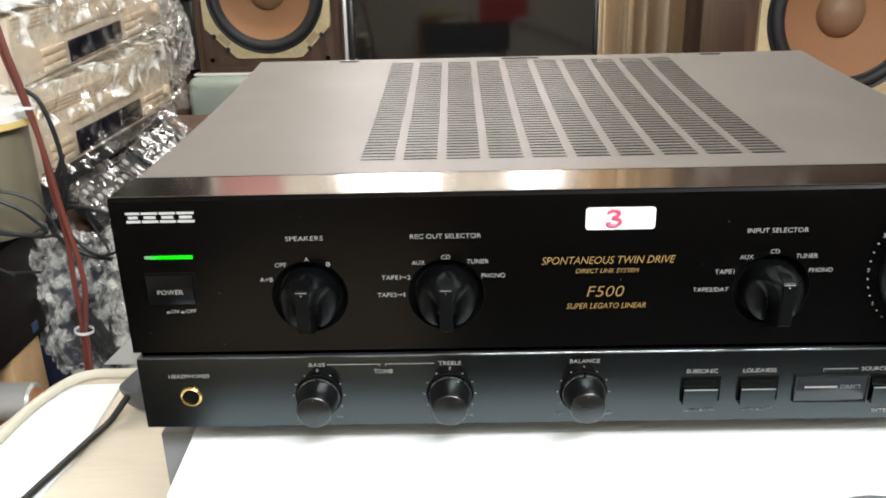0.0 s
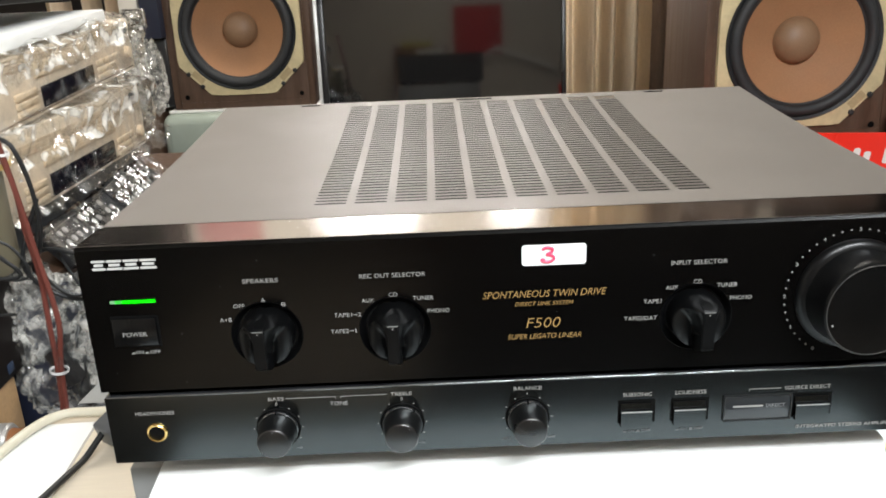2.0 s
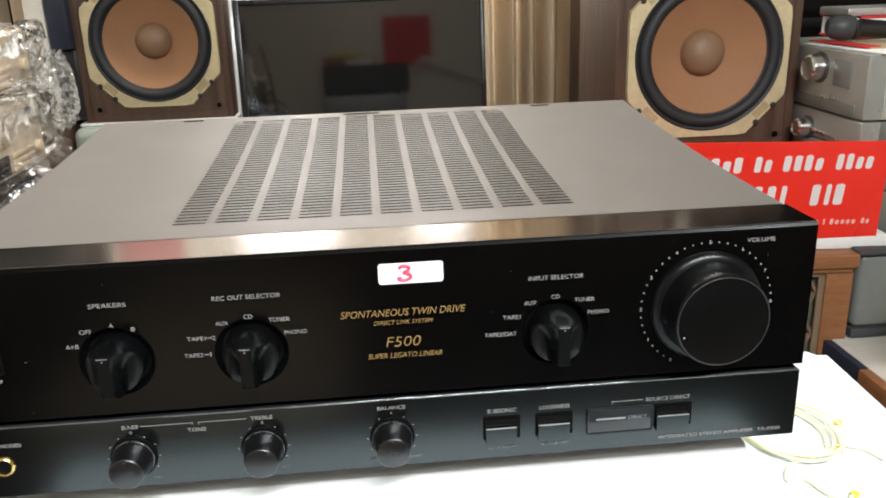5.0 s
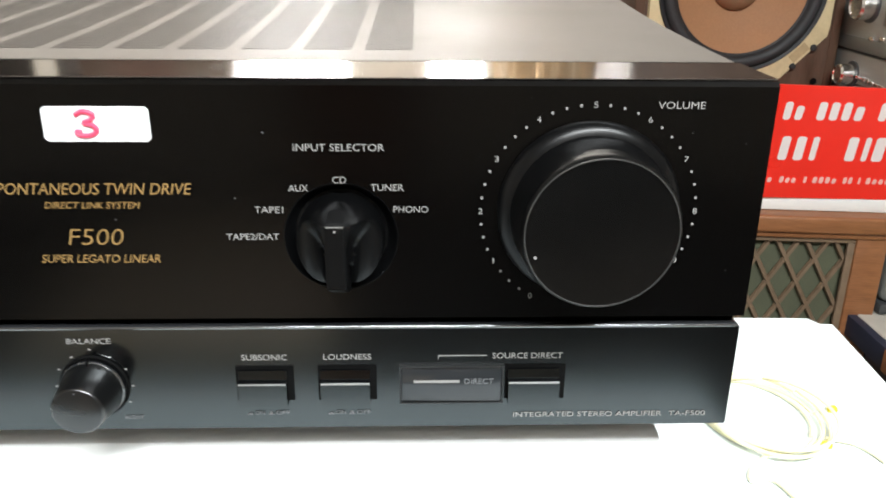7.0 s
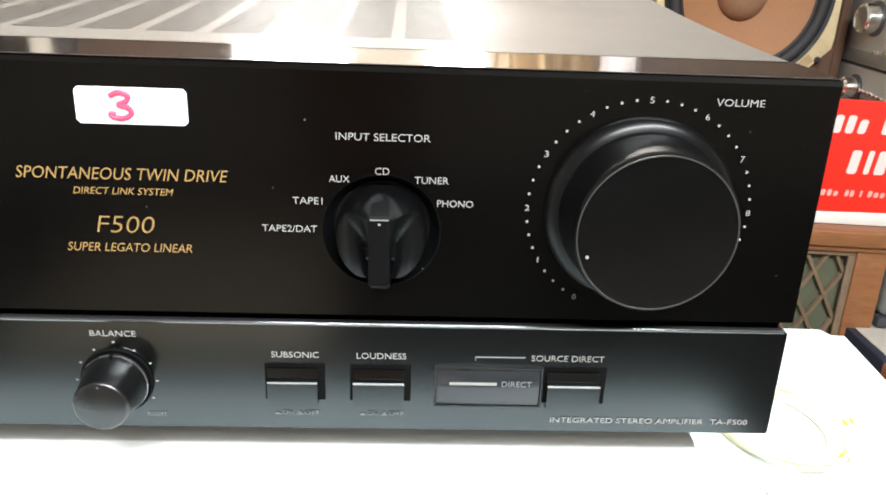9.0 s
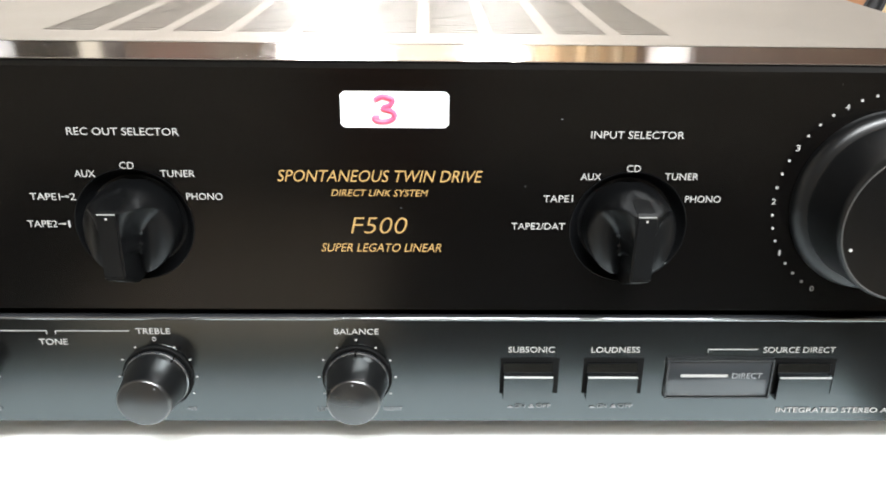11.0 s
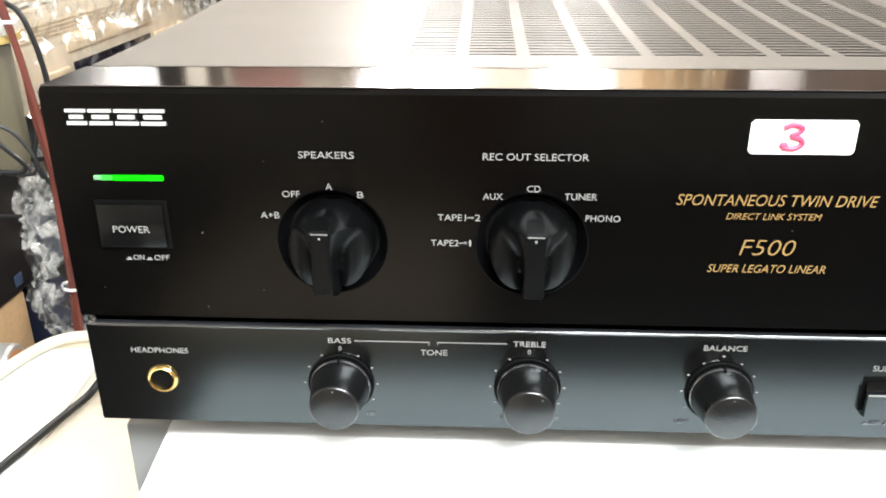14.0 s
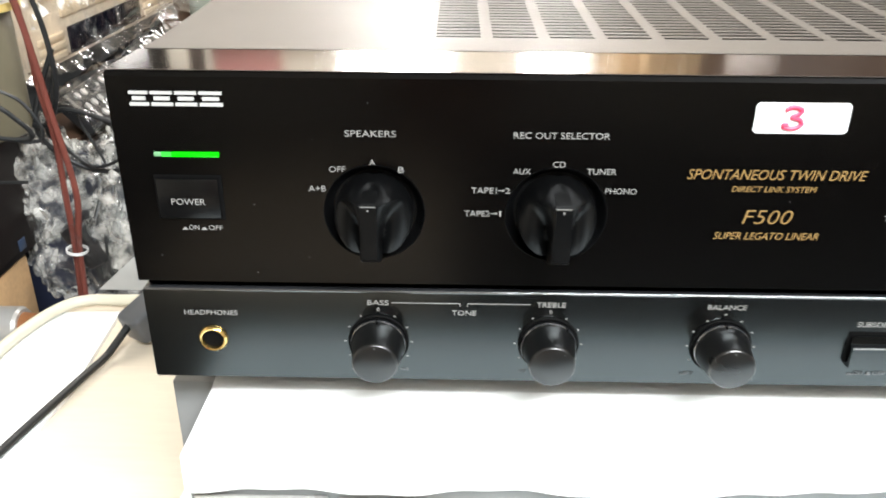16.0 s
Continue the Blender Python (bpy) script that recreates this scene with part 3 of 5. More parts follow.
    for a, b, tick in ((-0.1228, -0.0976, -0.0976), (-0.0948, -0.0716, -0.0948)):
        bar(a, b, 0.0491, 0.0493, PRINT, low, yl - 0.0001)
        bar(tick - 0.0001, tick + 0.0001, 0.0480, 0.0491, PRINT, low, yl - 0.0001)

    def push(x0, x1, z0, z1):
        zm = z1 - 0.0046
        fr = part("push_button", prism([(yl, z0), (yl - 0.0036, z0 + 0.0004), (yl - 0.0036, zm - 0.0006), (yl - 0.0032, zm), (yl - 0.0016, zm + 0.0004), (yl - 0.0012, z1 - 0.0010), (yl, z1 - 0.0008)], x0 + 0.0010, x1 - 0.0022, "x"), BLACK_LOWER, amp, "black stepped push button")
        part("button_surround", box(x0, x1, yl - 0.0003, yl, z0 + 0.0012, z1 + 0.0004), HOLE, fr)
        # Highlight on the button's step, put into a pale strip.
        part("ridge_glint", box(x0 + 0.0012, x1 - 0.0024, yl - 0.0038, yl - 0.0034, zm - 0.0005, zm - 0.0001), GLINT, fr)

    for x0, x1, title, w in ((0.0470, 0.0662, "SUBSONIC", 0.0150), (0.0742, 0.0938, "LOUDNESS", 0.0158)):
        push(x0, x1, 0.0253, 0.0392)
        lettering(title, (x0 + x1) / 2 + 0.0002, 0.0428, w, 0.0021, PRINT, low, yl - 0.0003)
        lettering("ON", (x0 + x1) / 2 - 0.0026, 0.0216, 0.0034, 0.0015, PRINT_DIM, low, yl - 0.0003)
        lettering("OFF", (x0 + x1) / 2 + 0.0052, 0.0216, 0.0048, 0.0015, PRINT_DIM, low, yl - 0.0003)
        for px, up in (((x0 + x1) / 2 - 0.0058, 0.0004), ((x0 + x1) / 2 + 0.0012, 0.0010)):
            bar(px - 0.0010, px + 0.0010, 0.0208, 0.0211, PRINT_DIM, low, yl - 0.0001)
            bar(px - 0.0005, px + 0.0005, 0.0211, 0.0211 + up, PRINT_DIM, low, yl - 0.0001)
    push(0.1368, 0.1572, 0.0253, 0.0392)
    dw = part("display_window", box(0.1020, 0.1358, yl - 0.0010, yl, 0.0258, 0.0392, 0.0003), SMOKED, amp, "smoked grey indicator window")
    bm = bmesh.new()
    add_box(bm, 0.1014, 0.1364, yl - 0.0016, yl, 0.0392, 0.0397)
    add_box(bm, 0.1014, 0.1364, yl - 0.0016, yl, 0.0253, 0.0258)
    add_box(bm, 0.1014, 0.1020, yl - 0.0016, yl, 0.0258, 0.0392)
    add_box(bm, 0.1358, 0.1364, yl - 0.0016, yl, 0.0258, 0.0392)
    part("window_rim", bm, KNOB, dw)
    bar(0.1062, 0.1216, 0.0332, 0.0341, PRINT, dw, yl - 0.0010)
    lettering("DIRECT", 0.1281, 0.0337, 0.0098, 0.0020, PRINT_DIM, dw, yl - 0.0012)
    lettering("SOURCE DIRECT", 0.1442, 0.0429, 0.0236, 0.0021, PRINT, low, yl - 0.0003)
    bar(0.1143, 0.1305, 0.0429, 0.0431, PRINT, low, yl - 0.0001)
    bar(0.1143, 0.1145, 0.0417, 0.0429, PRINT, low, yl - 0.0001)
    lettering("INTEGRATED STEREO AMPLIFIER", 0.1660, 0.0200, 0.0515, 0.0019, PRINT, low, yl - 0.0003)
    lettering("TA-F500", 0.2005, 0.0200, 0.0128, 0.0019, PRINT, low, yl - 0.0003)
    return amp


amplifier()


# ---- what the amplifier stands on ----
def lower_unit():
    u = thing("lower_unit", "grey steel hi-fi unit under the amplifier", "hi-fi unit")
    part("body", box(-0.2170, 0.1940, 0.0200, 0.31, -0.112, -0.0005, 0.001), GREY_FACE, u)
    for k in range(6):
        part("face_rib", box(-0.2150, -0.155, 0.0182, 0.0200, -0.104 + 0.008 * k, -0.101 + 0.008 * k, 0.0004), SILVER, u)
    part("wooden_trim", box(-0.150, 0.192, 0.0180, 0.0200, -0.100, -0.062, 0.0005), PALE_WOOD, u)
    for x in (-0.17, 0.15):
        for y in (0.06, 0.27):
            part("foot", lathe([(0, -0.12), (0.018, -0.12), (0.018, -0.112)], 20, pose(x, y, 0)), RUBBER, u)


lower_unit()


def hanging_paper():
    bm = bmesh.new()
    cols, rows = 180, 24
    grid = []
    for j in range(rows + 1):
        v = j / rows
        line = []
        for i in range(cols + 1):
            u = i / cols
            zb = -0.0525 + 0.0105 * min(1, max(0, (u - 0.50) / 0.38)) - 0.0010 * math.sin(u * 9 + 2) - 0.0007 * math.sin(u * 31 + 1) - 0.0005 * math.sin(u * 83)
            z = -0.0012 + (zb + 0.0012) * v
            left = -0.1992 - 0.0168 * min(1, v / 0.62)
            x = left + (0.1975 - left) * u
            y = 0.0165 - 0.0015 * math.sin(u * 23 + v * 3) * v - 0.0035 * v - 0.0022 * math.exp(-5 * v) * min(1, 8 * v) * (1 + noise.noise(Vector((u * 38, v * 5, 0))) + 0.6 * noise.noise(Vector((u * 95, v * 9, 3))))
            line.append(bm.verts.new((x, y, z)))
        grid.append(line)
    back = [bm.verts.new((v.co.x, 0.20, -0.0004 + 0.0)) for v in grid[0]]
    edge = [bm.verts.new((v.co.x, 0.0185, -0.0003)) for v in grid[0]]
    for a, b in zip([back, edge] + grid, [edge] + grid):
        for i in range(cols):
            bm.faces.new((a[i], a[i + 1], b[i + 1], b[i]))
    bmesh.ops.recalc_face_normals(bm, faces=bm.faces)
    bmesh.ops.solidify(bm, geom=bm.faces[:], thickness=0.0004)
    return bm


solo("paper_sheet", hanging_paper(), PAPER, "white paper sheet hanging over the lower unit's front", "paper")


def table():
    t = thing("table", "white-topped table holding the hi-fi units", "table")
    part("tabletop", prism([(-0.432, -0.02), (-0.276, -0.05), (-0.264, -0.242), (0.299, -0.242), (0.308, -0.10), (0.423, 0.09), (0.439, 0.340), (0.430, 0.341), (0.423, 0.352), (0.36, 0.353), (-0.10, 0.356), (-0.34, 0.315), (-0.395, 0.305), (-0.420, 0.275), (-0.432, 0.22)], -0.152, -0.1222, "z"), TABLE_WOOD, t, "pale wooden tabletop")
    part("white_cover", prism([(-0.268, -0.250), (0.304, -0.250), (0.312, -0.100), (0.4275, 0.090), (0.4425, 0.344), (0.4325, 0.345), (0.427, 0.355), (0.36, 0.357), (-0.10, 0.360), (-0.235, 0.30)], -0.1222, -0.1200, "z"), TABLETOP, t, "white cover sheet")
    for x in (-0.22, 0.35):
        for y in (-0.18, 0.27):
            part("leg", box(x - 0.025, x + 0.025, y - 0.025, y + 0.025, ZF, -0.152, 0.003), RED_WOOD, t)


table()


# ---- loudspeakers ----
def loudspeaker(at, cz):
    s = thing("loudspeaker", "walnut loudspeaker with tan paper woofer in a cream frame", "loudspeaker", "pair of loudspeakers", at=at)
    for sx in (-1, 1):
        part("side_panel", box(min(sx * 0.180, sx * 0.198), max(sx * 0.180, sx * 0.198), 0.0, 0.30, 0.0, 0.66, 0.002), WALNUT, s)
    part("bottom_panel", box(-0.180, 0.180, 0.0, 0.30, 0.0, 0.018), WALNUT, s)
    part("top_panel", box(-0.180, 0.180, 0.0, 0.30, 0.642, 0.66), WALNUT, s)
    part("back_panel", box(-0.180, 0.180, 0.282, 0.30, 0.018, 0.642), WALNUT, s)
    ring = bmesh.new()
    hole, rim = [], []
    for i in range(64):
        a = 2 * math.pi * i / 64
        dx, dz = math.cos(a), math.sin(a)
        r = min(0.180 / max(abs(dx), 1e-6), 0.180 / max(abs(dz), 1e-6))
        hole.append([ring.verts.new((0.156 * dx, y, cz + 0.156 * dz)) for y in (0.002, 0.020)])
        rim.append([ring.verts.new((r * dx, y, cz + r * dz)) for y in (0.002, 0.020)])
    for i in range(64):
        j = (i + 1) % 64
        ring.faces.new((hole[i][0], hole[j][0], rim[j][0], rim[i][0]))
        ring.faces.new((hole[i][0], hole[i][1], hole[j][1], hole[j][0]))
    bmesh.ops.recalc_face_normals(ring, faces=ring.faces)
    add_box(ring, -0.180, 0.180, 0.002, 0.020, cz + 0.180, 0.642)
    add_box(ring, -0.180, 0.180, 0.002, 0.020, 0.018, cz - 0.180)
    bf = part("baffle", ring, WALNUT, s)
    h, c = 0.1745, 0.085
    oct_ = [(-h, -h + c), (-h + c, -h), (h - c, -h), (h, -h + c), (h, h - c), (h - c, h), (-h + c, h), (-h, h - c)]
    bm = bmesh.new()
    seg = 64
    outer, inner = [], []
    for i in range(seg):
        a = 2 * math.pi * i / seg
        d = Vector((math.cos(a), math.sin(a)))
        r = min(h / max(abs(d.x), 1e-6), h / max(abs(d.y), 1e-6), (2 * h - c) / (abs(d.x) + abs(d.y)))
        outer.append((d * r, d * 0.157))
    for lo, hi in ((0.0018, -0.0060),):
        a = [bm.verts.new((o.x, lo, cz + o.y)) for o, i in outer]
        b = [bm.verts.new((o.x * 0.99, hi, cz + o.y * 0.99)) for o, i in outer]
        d = [bm.verts.new((i.x, hi, cz + i.y)) for o, i in outer]
        e = [bm.verts.new((i.x, lo, cz + i.y)) for o, i in outer]
        for p, q in ((a, b), (b, d), (d, e)):
            for k in range(seg):
                j = (k + 1) % seg
                bm.faces.new((p[k], p[j], q[j], q[k]))
    bmesh.ops.recalc_face_normals(bm, faces=bm.faces)
    fr = part("woofer_frame", bm, CREAM, s, "cream painted eight-sided woofer frame")
    sur = [(0.160, 0.0076), (0.158, 0.0105), (0.155, 0.0088), (0.152, 0.0070)]
    for k in range(9):
        a = math.pi * k / 8
        sur.append((0.140 + 0.012 * math.cos(a), 0.0065 + 0.011 * math.sin(a)))
    sur.append((0.124, 0.0035))
    part("surround", lathe(sur, 96, out_of(0, 0, cz)), FOAM, s, "black rolled surround")
    part("cone", lathe([(0.1255, 0.0045), (0.124, 0.0035), (0.110, -0.006), (0.085, -0.020), (0.060, -0.031), (0.046, -0.036)], 96, out_of(0, 0, cz)), CONE, s, "tan paper cone")
    part("dust_cap", lathe([(0.048, -0.0350), (0.0465, -0.026), (0.041, -0.017), (0.032, -0.0085), (0.020, -0.0030), (0.008, -0.0006), (0, -0.0003)], 64, out_of(0, 0, cz)), CAP, s, "domed brown dust cap")
    part("woofer_basket", lathe([(0.154, -0.010), (0.130, -0.05), (0.06, -0.095), (0, -0.095)], 48, out_of(0, 0, cz)), HOLE, s)
    for sx in (-1, 1):
        for sz in (-1, 1):
            for u, w in ((0.147, 0.112), (0.112, 0.147)):
                part("screw", lathe([(0.0062, 0.0074), (0.0060, 0.0098), (0.0040, 0.0106), (0, 0.0100)], 16, out_of(sx * u, 0, cz + sz * w)), CHASSIS, fr)
            notch = box(-0.019, 0.019, -0.0066, -0.0058, -0.0085, 0.0085, 0.0003, 1)
            bmesh.ops.transform(notch, matrix=pose(sx * 0.1215, 0, cz + sz * 0.1215, 0, sx * sz * 45, 0), verts=notch.verts)
            part("frame_inset", notch, CREAM_DARK, fr, "darker tan inset strip")
            part("grille_socket", lathe([(0.0065, 0.0024), (0.0065, 0.0032), (0.0045, 0.0036), (0, 0.0034)], 16, out_of(sx * 0.160, 0, cz + sz * 0.176)), HOLE, bf)
    return s


loudspeaker(pose(0.7145, 1.335, -0.122, 0, 0, 0), 0.202)
loudspeaker(pose(-0.569, 1.96, -0.100, 0, 0, 0), 0.210)


# ---- television, curtain ----
def television():
    t = thing("television", "flat television with dark glossy screen, switched off", "television", at=pose(-0.005, 2.06, 0, -5, 0, 0) @ pose(0.005, -2.06, 0))
    y = 2.06
    part("screen", box(-0.345, 0.335, y, y + 0.01, -0.235, 0.190), SCREEN, t, "dark glossy glass screen")
    bm = bmesh.new()
    add_box(bm, -0.362, -0.345, y - 0.008, y + 0.05, -0.255, 0.205, 0.002)
    add_box(bm, 0.335, 0.347, y - 0.008, y + 0.05, -0.255, 0.205, 0.002)
    add_box(bm, -0.345, 0.335, y - 0.008, y + 0.05, 0.190, 0.205, 0.002)
    add_box(bm, -0.345, 0.335, y - 0.008, y + 0.05, -0.255, -0.235, 0.002)
    part("bezel", bm, BEZEL, t)
    part("silver_edge", box(-0.378, -0.3625, y - 0.014, y + 0.05, -0.258, 0.207, 0.002), PALE_EDGE, t, "silver side edge")
    part("back_shell", box(-0.33, 0.32, y + 0.0505, y + 0.10, -0.24, 0.188, 0.01), BEZEL, t)
    part("stand", box(-0.15, 0.15, y - 0.05, y + 0.12, -0.30, -0.256, 0.004), BEZEL, t)


television()


def curtain(x0, x1, y, z0, z1, waves):
    bm = bmesh.new()
    n, m = 140, 12
    grid = []
    for j in range(m + 1):
        z = z0 + (z1 - z0) * j / m
        row = []
        for i in range(n + 1):
            u = i / n
            s = u * waves * 2 * math.pi
            w = math.sin(s + 0.7 * math.sin(s * 0.37))
            dy = 0.060 * (abs(w) ** 0.7) * (1 if w > 0 else -1) + 0.012 * math.sin(2.3 * s + 1 + 0.2 * j)
            row.append(bm.verts.new((x0 + (x1 - x0) * u + 0.006 * math.cos(s * 1.3), y + dy, z)))
        grid.append(row)
    for a, b in zip(grid, grid[1:]):
        for i in range(n):
            bm.faces.new((a[i], a[i + 1], b[i + 1], b[i]))
    bmesh.ops.solidify(bm, geom=bm.faces[:], thickness=0.002)
    bmesh.ops.recalc_face_normals(bm, faces=bm.faces)
    return bm


solo("curtain", curtain(0.34, 0.655, 2.32, -0.80, 1.30, 4.6), CURTAIN, "pale cream cloth curtain hanging in deep folds", "curtain")
solo("curtain", curtain(0.665, 1.08, 2.36, -0.80, 1.30, 2.3), BROWN_CURTAIN, "taupe brown cloth curtain in wide soft folds", "curtain")
solo("curtain", curtain(-1.30, -0.62, 2.45, -0.80, 0.36, 8), CURTAIN, "beige cloth curtain hanging in deep folds", "curtain")


# ---- far side: stands, cabinets ----
solo("speaker_plinth", box(0.545, 0.905, 1.345, 1.625, -0.268, -0.1225, 0.003), WALNUT, "plain dark wooden block under a loudspeaker", "stand")


TURNED = pose(0.909, 1.020, 0, 0, 0, -6) @ pose(-0.909, -0.988, 0)


def grille_cabinet():
    c = thing("vintage_cabinet", "reddish wooden cabinet with a diamond lattice grille", "cabinet", at=TURNED)
    x0, x1, y0, y1, zt = 0.42, 0.905, 1.0, 1.66, -0.270
    part("top_board", box(x0, x1 + 0.004, y0 - 0.012, y1, zt - 0.030, zt, 0.005, 3), RED_WOOD, c)
    part("moulding", box(x0, x1 - 0.004, y0 - 0.004, y1 - 0.01, zt - 0.040, zt - 0.030, 0.002), RED_WOOD, c)
    for a, b in ((x0, x0 + 0.055), (x1 - 0.052, x1)):
        part("stile", box(a, b, y0, y0 + 0.03, ZF + 0.05, zt - 0.040, 0.003), RED_WOOD, c)
    part("bottom_rail", box(x0 + 0.055, x1 - 0.052, y0, y0 + 0.03, ZF + 0.05, ZF + 0.12, 0.003), RED_WOOD, c)
    part("side_panel", box(x1 - 0.02, x1 - 0.002, y0 + 0.03, y1, ZF + 0.05, zt - 0.04), RED_WOOD, c)
    part("side_panel", box(x0 + 0.002, x0 + 0.02, y0 + 0.03, y1, ZF + 0.05, zt - 0.04), RED_WOOD, c)
    part("plinth", box(x0 + 0.01, x1 - 0.01, y0 + 0.01, y1, ZF, ZF + 0.05), WALNUT, c)
    gx0, gx1, gz0, gz1 = x0 + 0.055, x1 - 0.052, ZF + 0.12, zt - 0.040
    part("grille_cloth", box(gx0, gx1, y0 + 0.022, y0 + 0.026, gz0, gz1), GRILLE_CLOTH, c, "grey-green woven grille cloth")
    part("inner_lip", box(gx0, gx1, y0 + 0.004, y0 + 0.012, gz1 - 0.010, gz1, 0.001), LATTICE, c)
    part("inner_lip", box(gx1 - 0.012, gx1, y0 + 0.004, y0 + 0.012, gz0, gz1 - 0.010, 0.001), LATTICE, c)
    px, pz = 0.049, 0.088
    for s in (1, -1):
        k = -18
        while k < 20:
            # a slat runs from the top edge down at the lattice's slope
            xa, za = gx0 + k * px, gz1
            pts = []
            for t in range(41):
                z = gz1 - t * (gz1 - gz0) / 40
                x = xa + s * (gz1 - z) * px / pz
                if gx0 < x < gx1:
                    pts.append((x, z))
            if len(pts) > 1:
                (ax, az), (bx, bz) = pts[0], pts[-1]
                d = Vector((bx - ax, 0, bz - az))
                n = Vector((-d.z, 0, d.x)).normalized() * 0.0046
                bm = bmesh.new()
                fy, by = (y0 + 0.011, y0 + 0.017) if s > 0 else (y0 + 0.012, y0 + 0.018)
                v = [bm.verts.new(p) for p in ((ax - n.x, by, az - n.z), (ax + n.x, by, az + n.z), (bx + n.x, by, bz + n.z), (bx - n.x, by, bz - n.z),
                                                (ax - n.x * .6, fy, az - n.z * .6), (ax + n.x * .6, fy, az + n.z * .6), (bx + n.x * .6, fy, bz + n.z * .6), (bx - n.x * .6, fy, bz - n.z * .6))]
                for q in ((0, 1, 2, 3), (4, 5, 6, 7), (0, 1, 5, 4), (1, 2, 6, 5), (2, 3, 7, 6), (3, 0, 4, 7)):
                    bm.faces.new([v[i] for i in q])
                bmesh.ops.recalc_face_normals(bm, faces=bm.faces)
                part("slat", bm, LATTICE, c)
            k += 1


GRILLE_CLOTH = material("grey_green_grille_cloth", (0.100, 0.108, 0.066), 0.85, 0.0, 0.3, 500, 12, 0.3, 900)
LATTICE = material("dull_brown_lattice_wood", (0.19, 0.130, 0.082), 0.5, 0.0, 0.2, 60, 8, 0.05, 200)
grille_cabinet()

solo("sign_shelf", box(0.44, 0.976, 1.020, 1.120, -0.2695, -0.2455, 0.003), WHITE_BOARD, "white board lying on the wooden cabinet", "board", at=TURNED)


def shop_sign():
    s = thing("shop_sign", "red acrylic sign with white lettering, standing on a white board", "sign", at=pose(0.955, 1.052, 0, 0, 0, -4) @ pose(-0.955, -1.052, 0))
    face = part("sign_plate", prism([(0.47, -0.2455), (0.952, -0.2455), (0.957, -0.062), (0.47, -0.050)], 1.050, 1.054), RED_SIGN, s, "plain red plate")
    rows = [(-0.1125, -0.0830, ((0.600, 0.687), (0.704, 0.741), (0.758, 0.838), (0.857, 0.931))),
            (-0.1800, -0.1400, ((0.640, 0.690), (0.706, 0.728), (0.731, 0.754), (0.757, 0.772), (0.815, 0.839), (0.842, 0.856), (0.859, 0.885))),
            (-0.2190, -0.2080, ((0.600, 0.655), (0.665, 0.705), (0.715, 0.745), (0.755, 0.762), (0.770, 0.812), (0.820, 0.838), (0.845, 0.850), (0.858, 0.910), (0.918, 0.936)))]
    rnd = random.Random(8)
    for (z0, z1, spans), pitch in zip(rows, (0.0205, 0.0255, 0.0095)):
        h = z1 - z0
        for a, b in spans:
            count = max(1, round((b - a) / pitch))
            for n in range(count):
                # each letter: a plain slanting block with cut corners
                xa, xb = a + (b - a) * n / count, a + (b - a) * (n + 0.66) / count
                top = z1 if n == 0 or rnd.random() < 0.3 or pitch > 0.025 else z0 + 0.78 * h
                c, lean = min(0.003, (xb - xa) * 0.25), 0.10
                bm = prism([(xa + c, z0), (xb - c, z0), (xb, z0 + c), (xb + lean * h, top - c), (xb - c + lean * h, top), (xa + c + lean * h, top), (xa + lean * h, top - c), (xa, z0 + c)], 1.0492, 1.0500)
                part("letter_block", bm, WHITE_VINYL if pitch > 0.01 else PINK_VINYL, face)
    part("back_foot", box(0.60, 0.66, 1.0545, 1.09, -0.2455, -0.235, 0.001), RED_SIGN, s)


PINK_VINYL = material("faded_pink_lettering", (0.78, 0.42, 0.38), 0.5, 0.0, 0.1)
shop_sign()

PALE_SILVER = material("pale_silver_side_panel", (0.48, 0.50, 0.43), 0.4, 0.15, 0.05, 60, 5)
GREY_SILVER = material("grey_silver_metal", (0.20, 0.205, 0.19), 0.38, 0.5, 0.08, 60, 6)
BRUSHED = material("brushed_silver_front", (0.34, 0.34, 0.31), 0.34, 0.35, 0.08, 300, 12, 0.03, 600, (1, 0.1, 1))
DARK_GREY = material("dark_grey_plastic", (0.045, 0.048, 0.05), 0.45, 0.0, 0.1)
GREY_PLASTIC = material("mid_grey_plastic", (0.17, 0.18, 0.17), 0.4, 0.0, 0.08)
ENVELOPE = material("yellow_envelope_paper", (0.72, 0.66, 0.16), 0.7, 0.0, 0.06, 50, 6)
DESK_TOP = material("worn_white_desk_top", (0.56, 0.53, 0.47), 0.5, 0.0, 0.1, 30, 6, 0.05, 150)
TAN_PAPER = material("tan_card", (0.50, 0.40, 0.24), 0.7, 0.0, 0.08)
NAVY = material("dark_navy_panel", (0.018, 0.022, 0.042), 0.4, 0.0, 0.1)
RED_CARD = material("red_card", (0.62, 0.03, 0.03), 0.5, 0.0, 0.05)
YELLOW_TAG = material("yellow_tag", (0.85, 0.70, 0.03), 0.6, 0.0, 0.05)


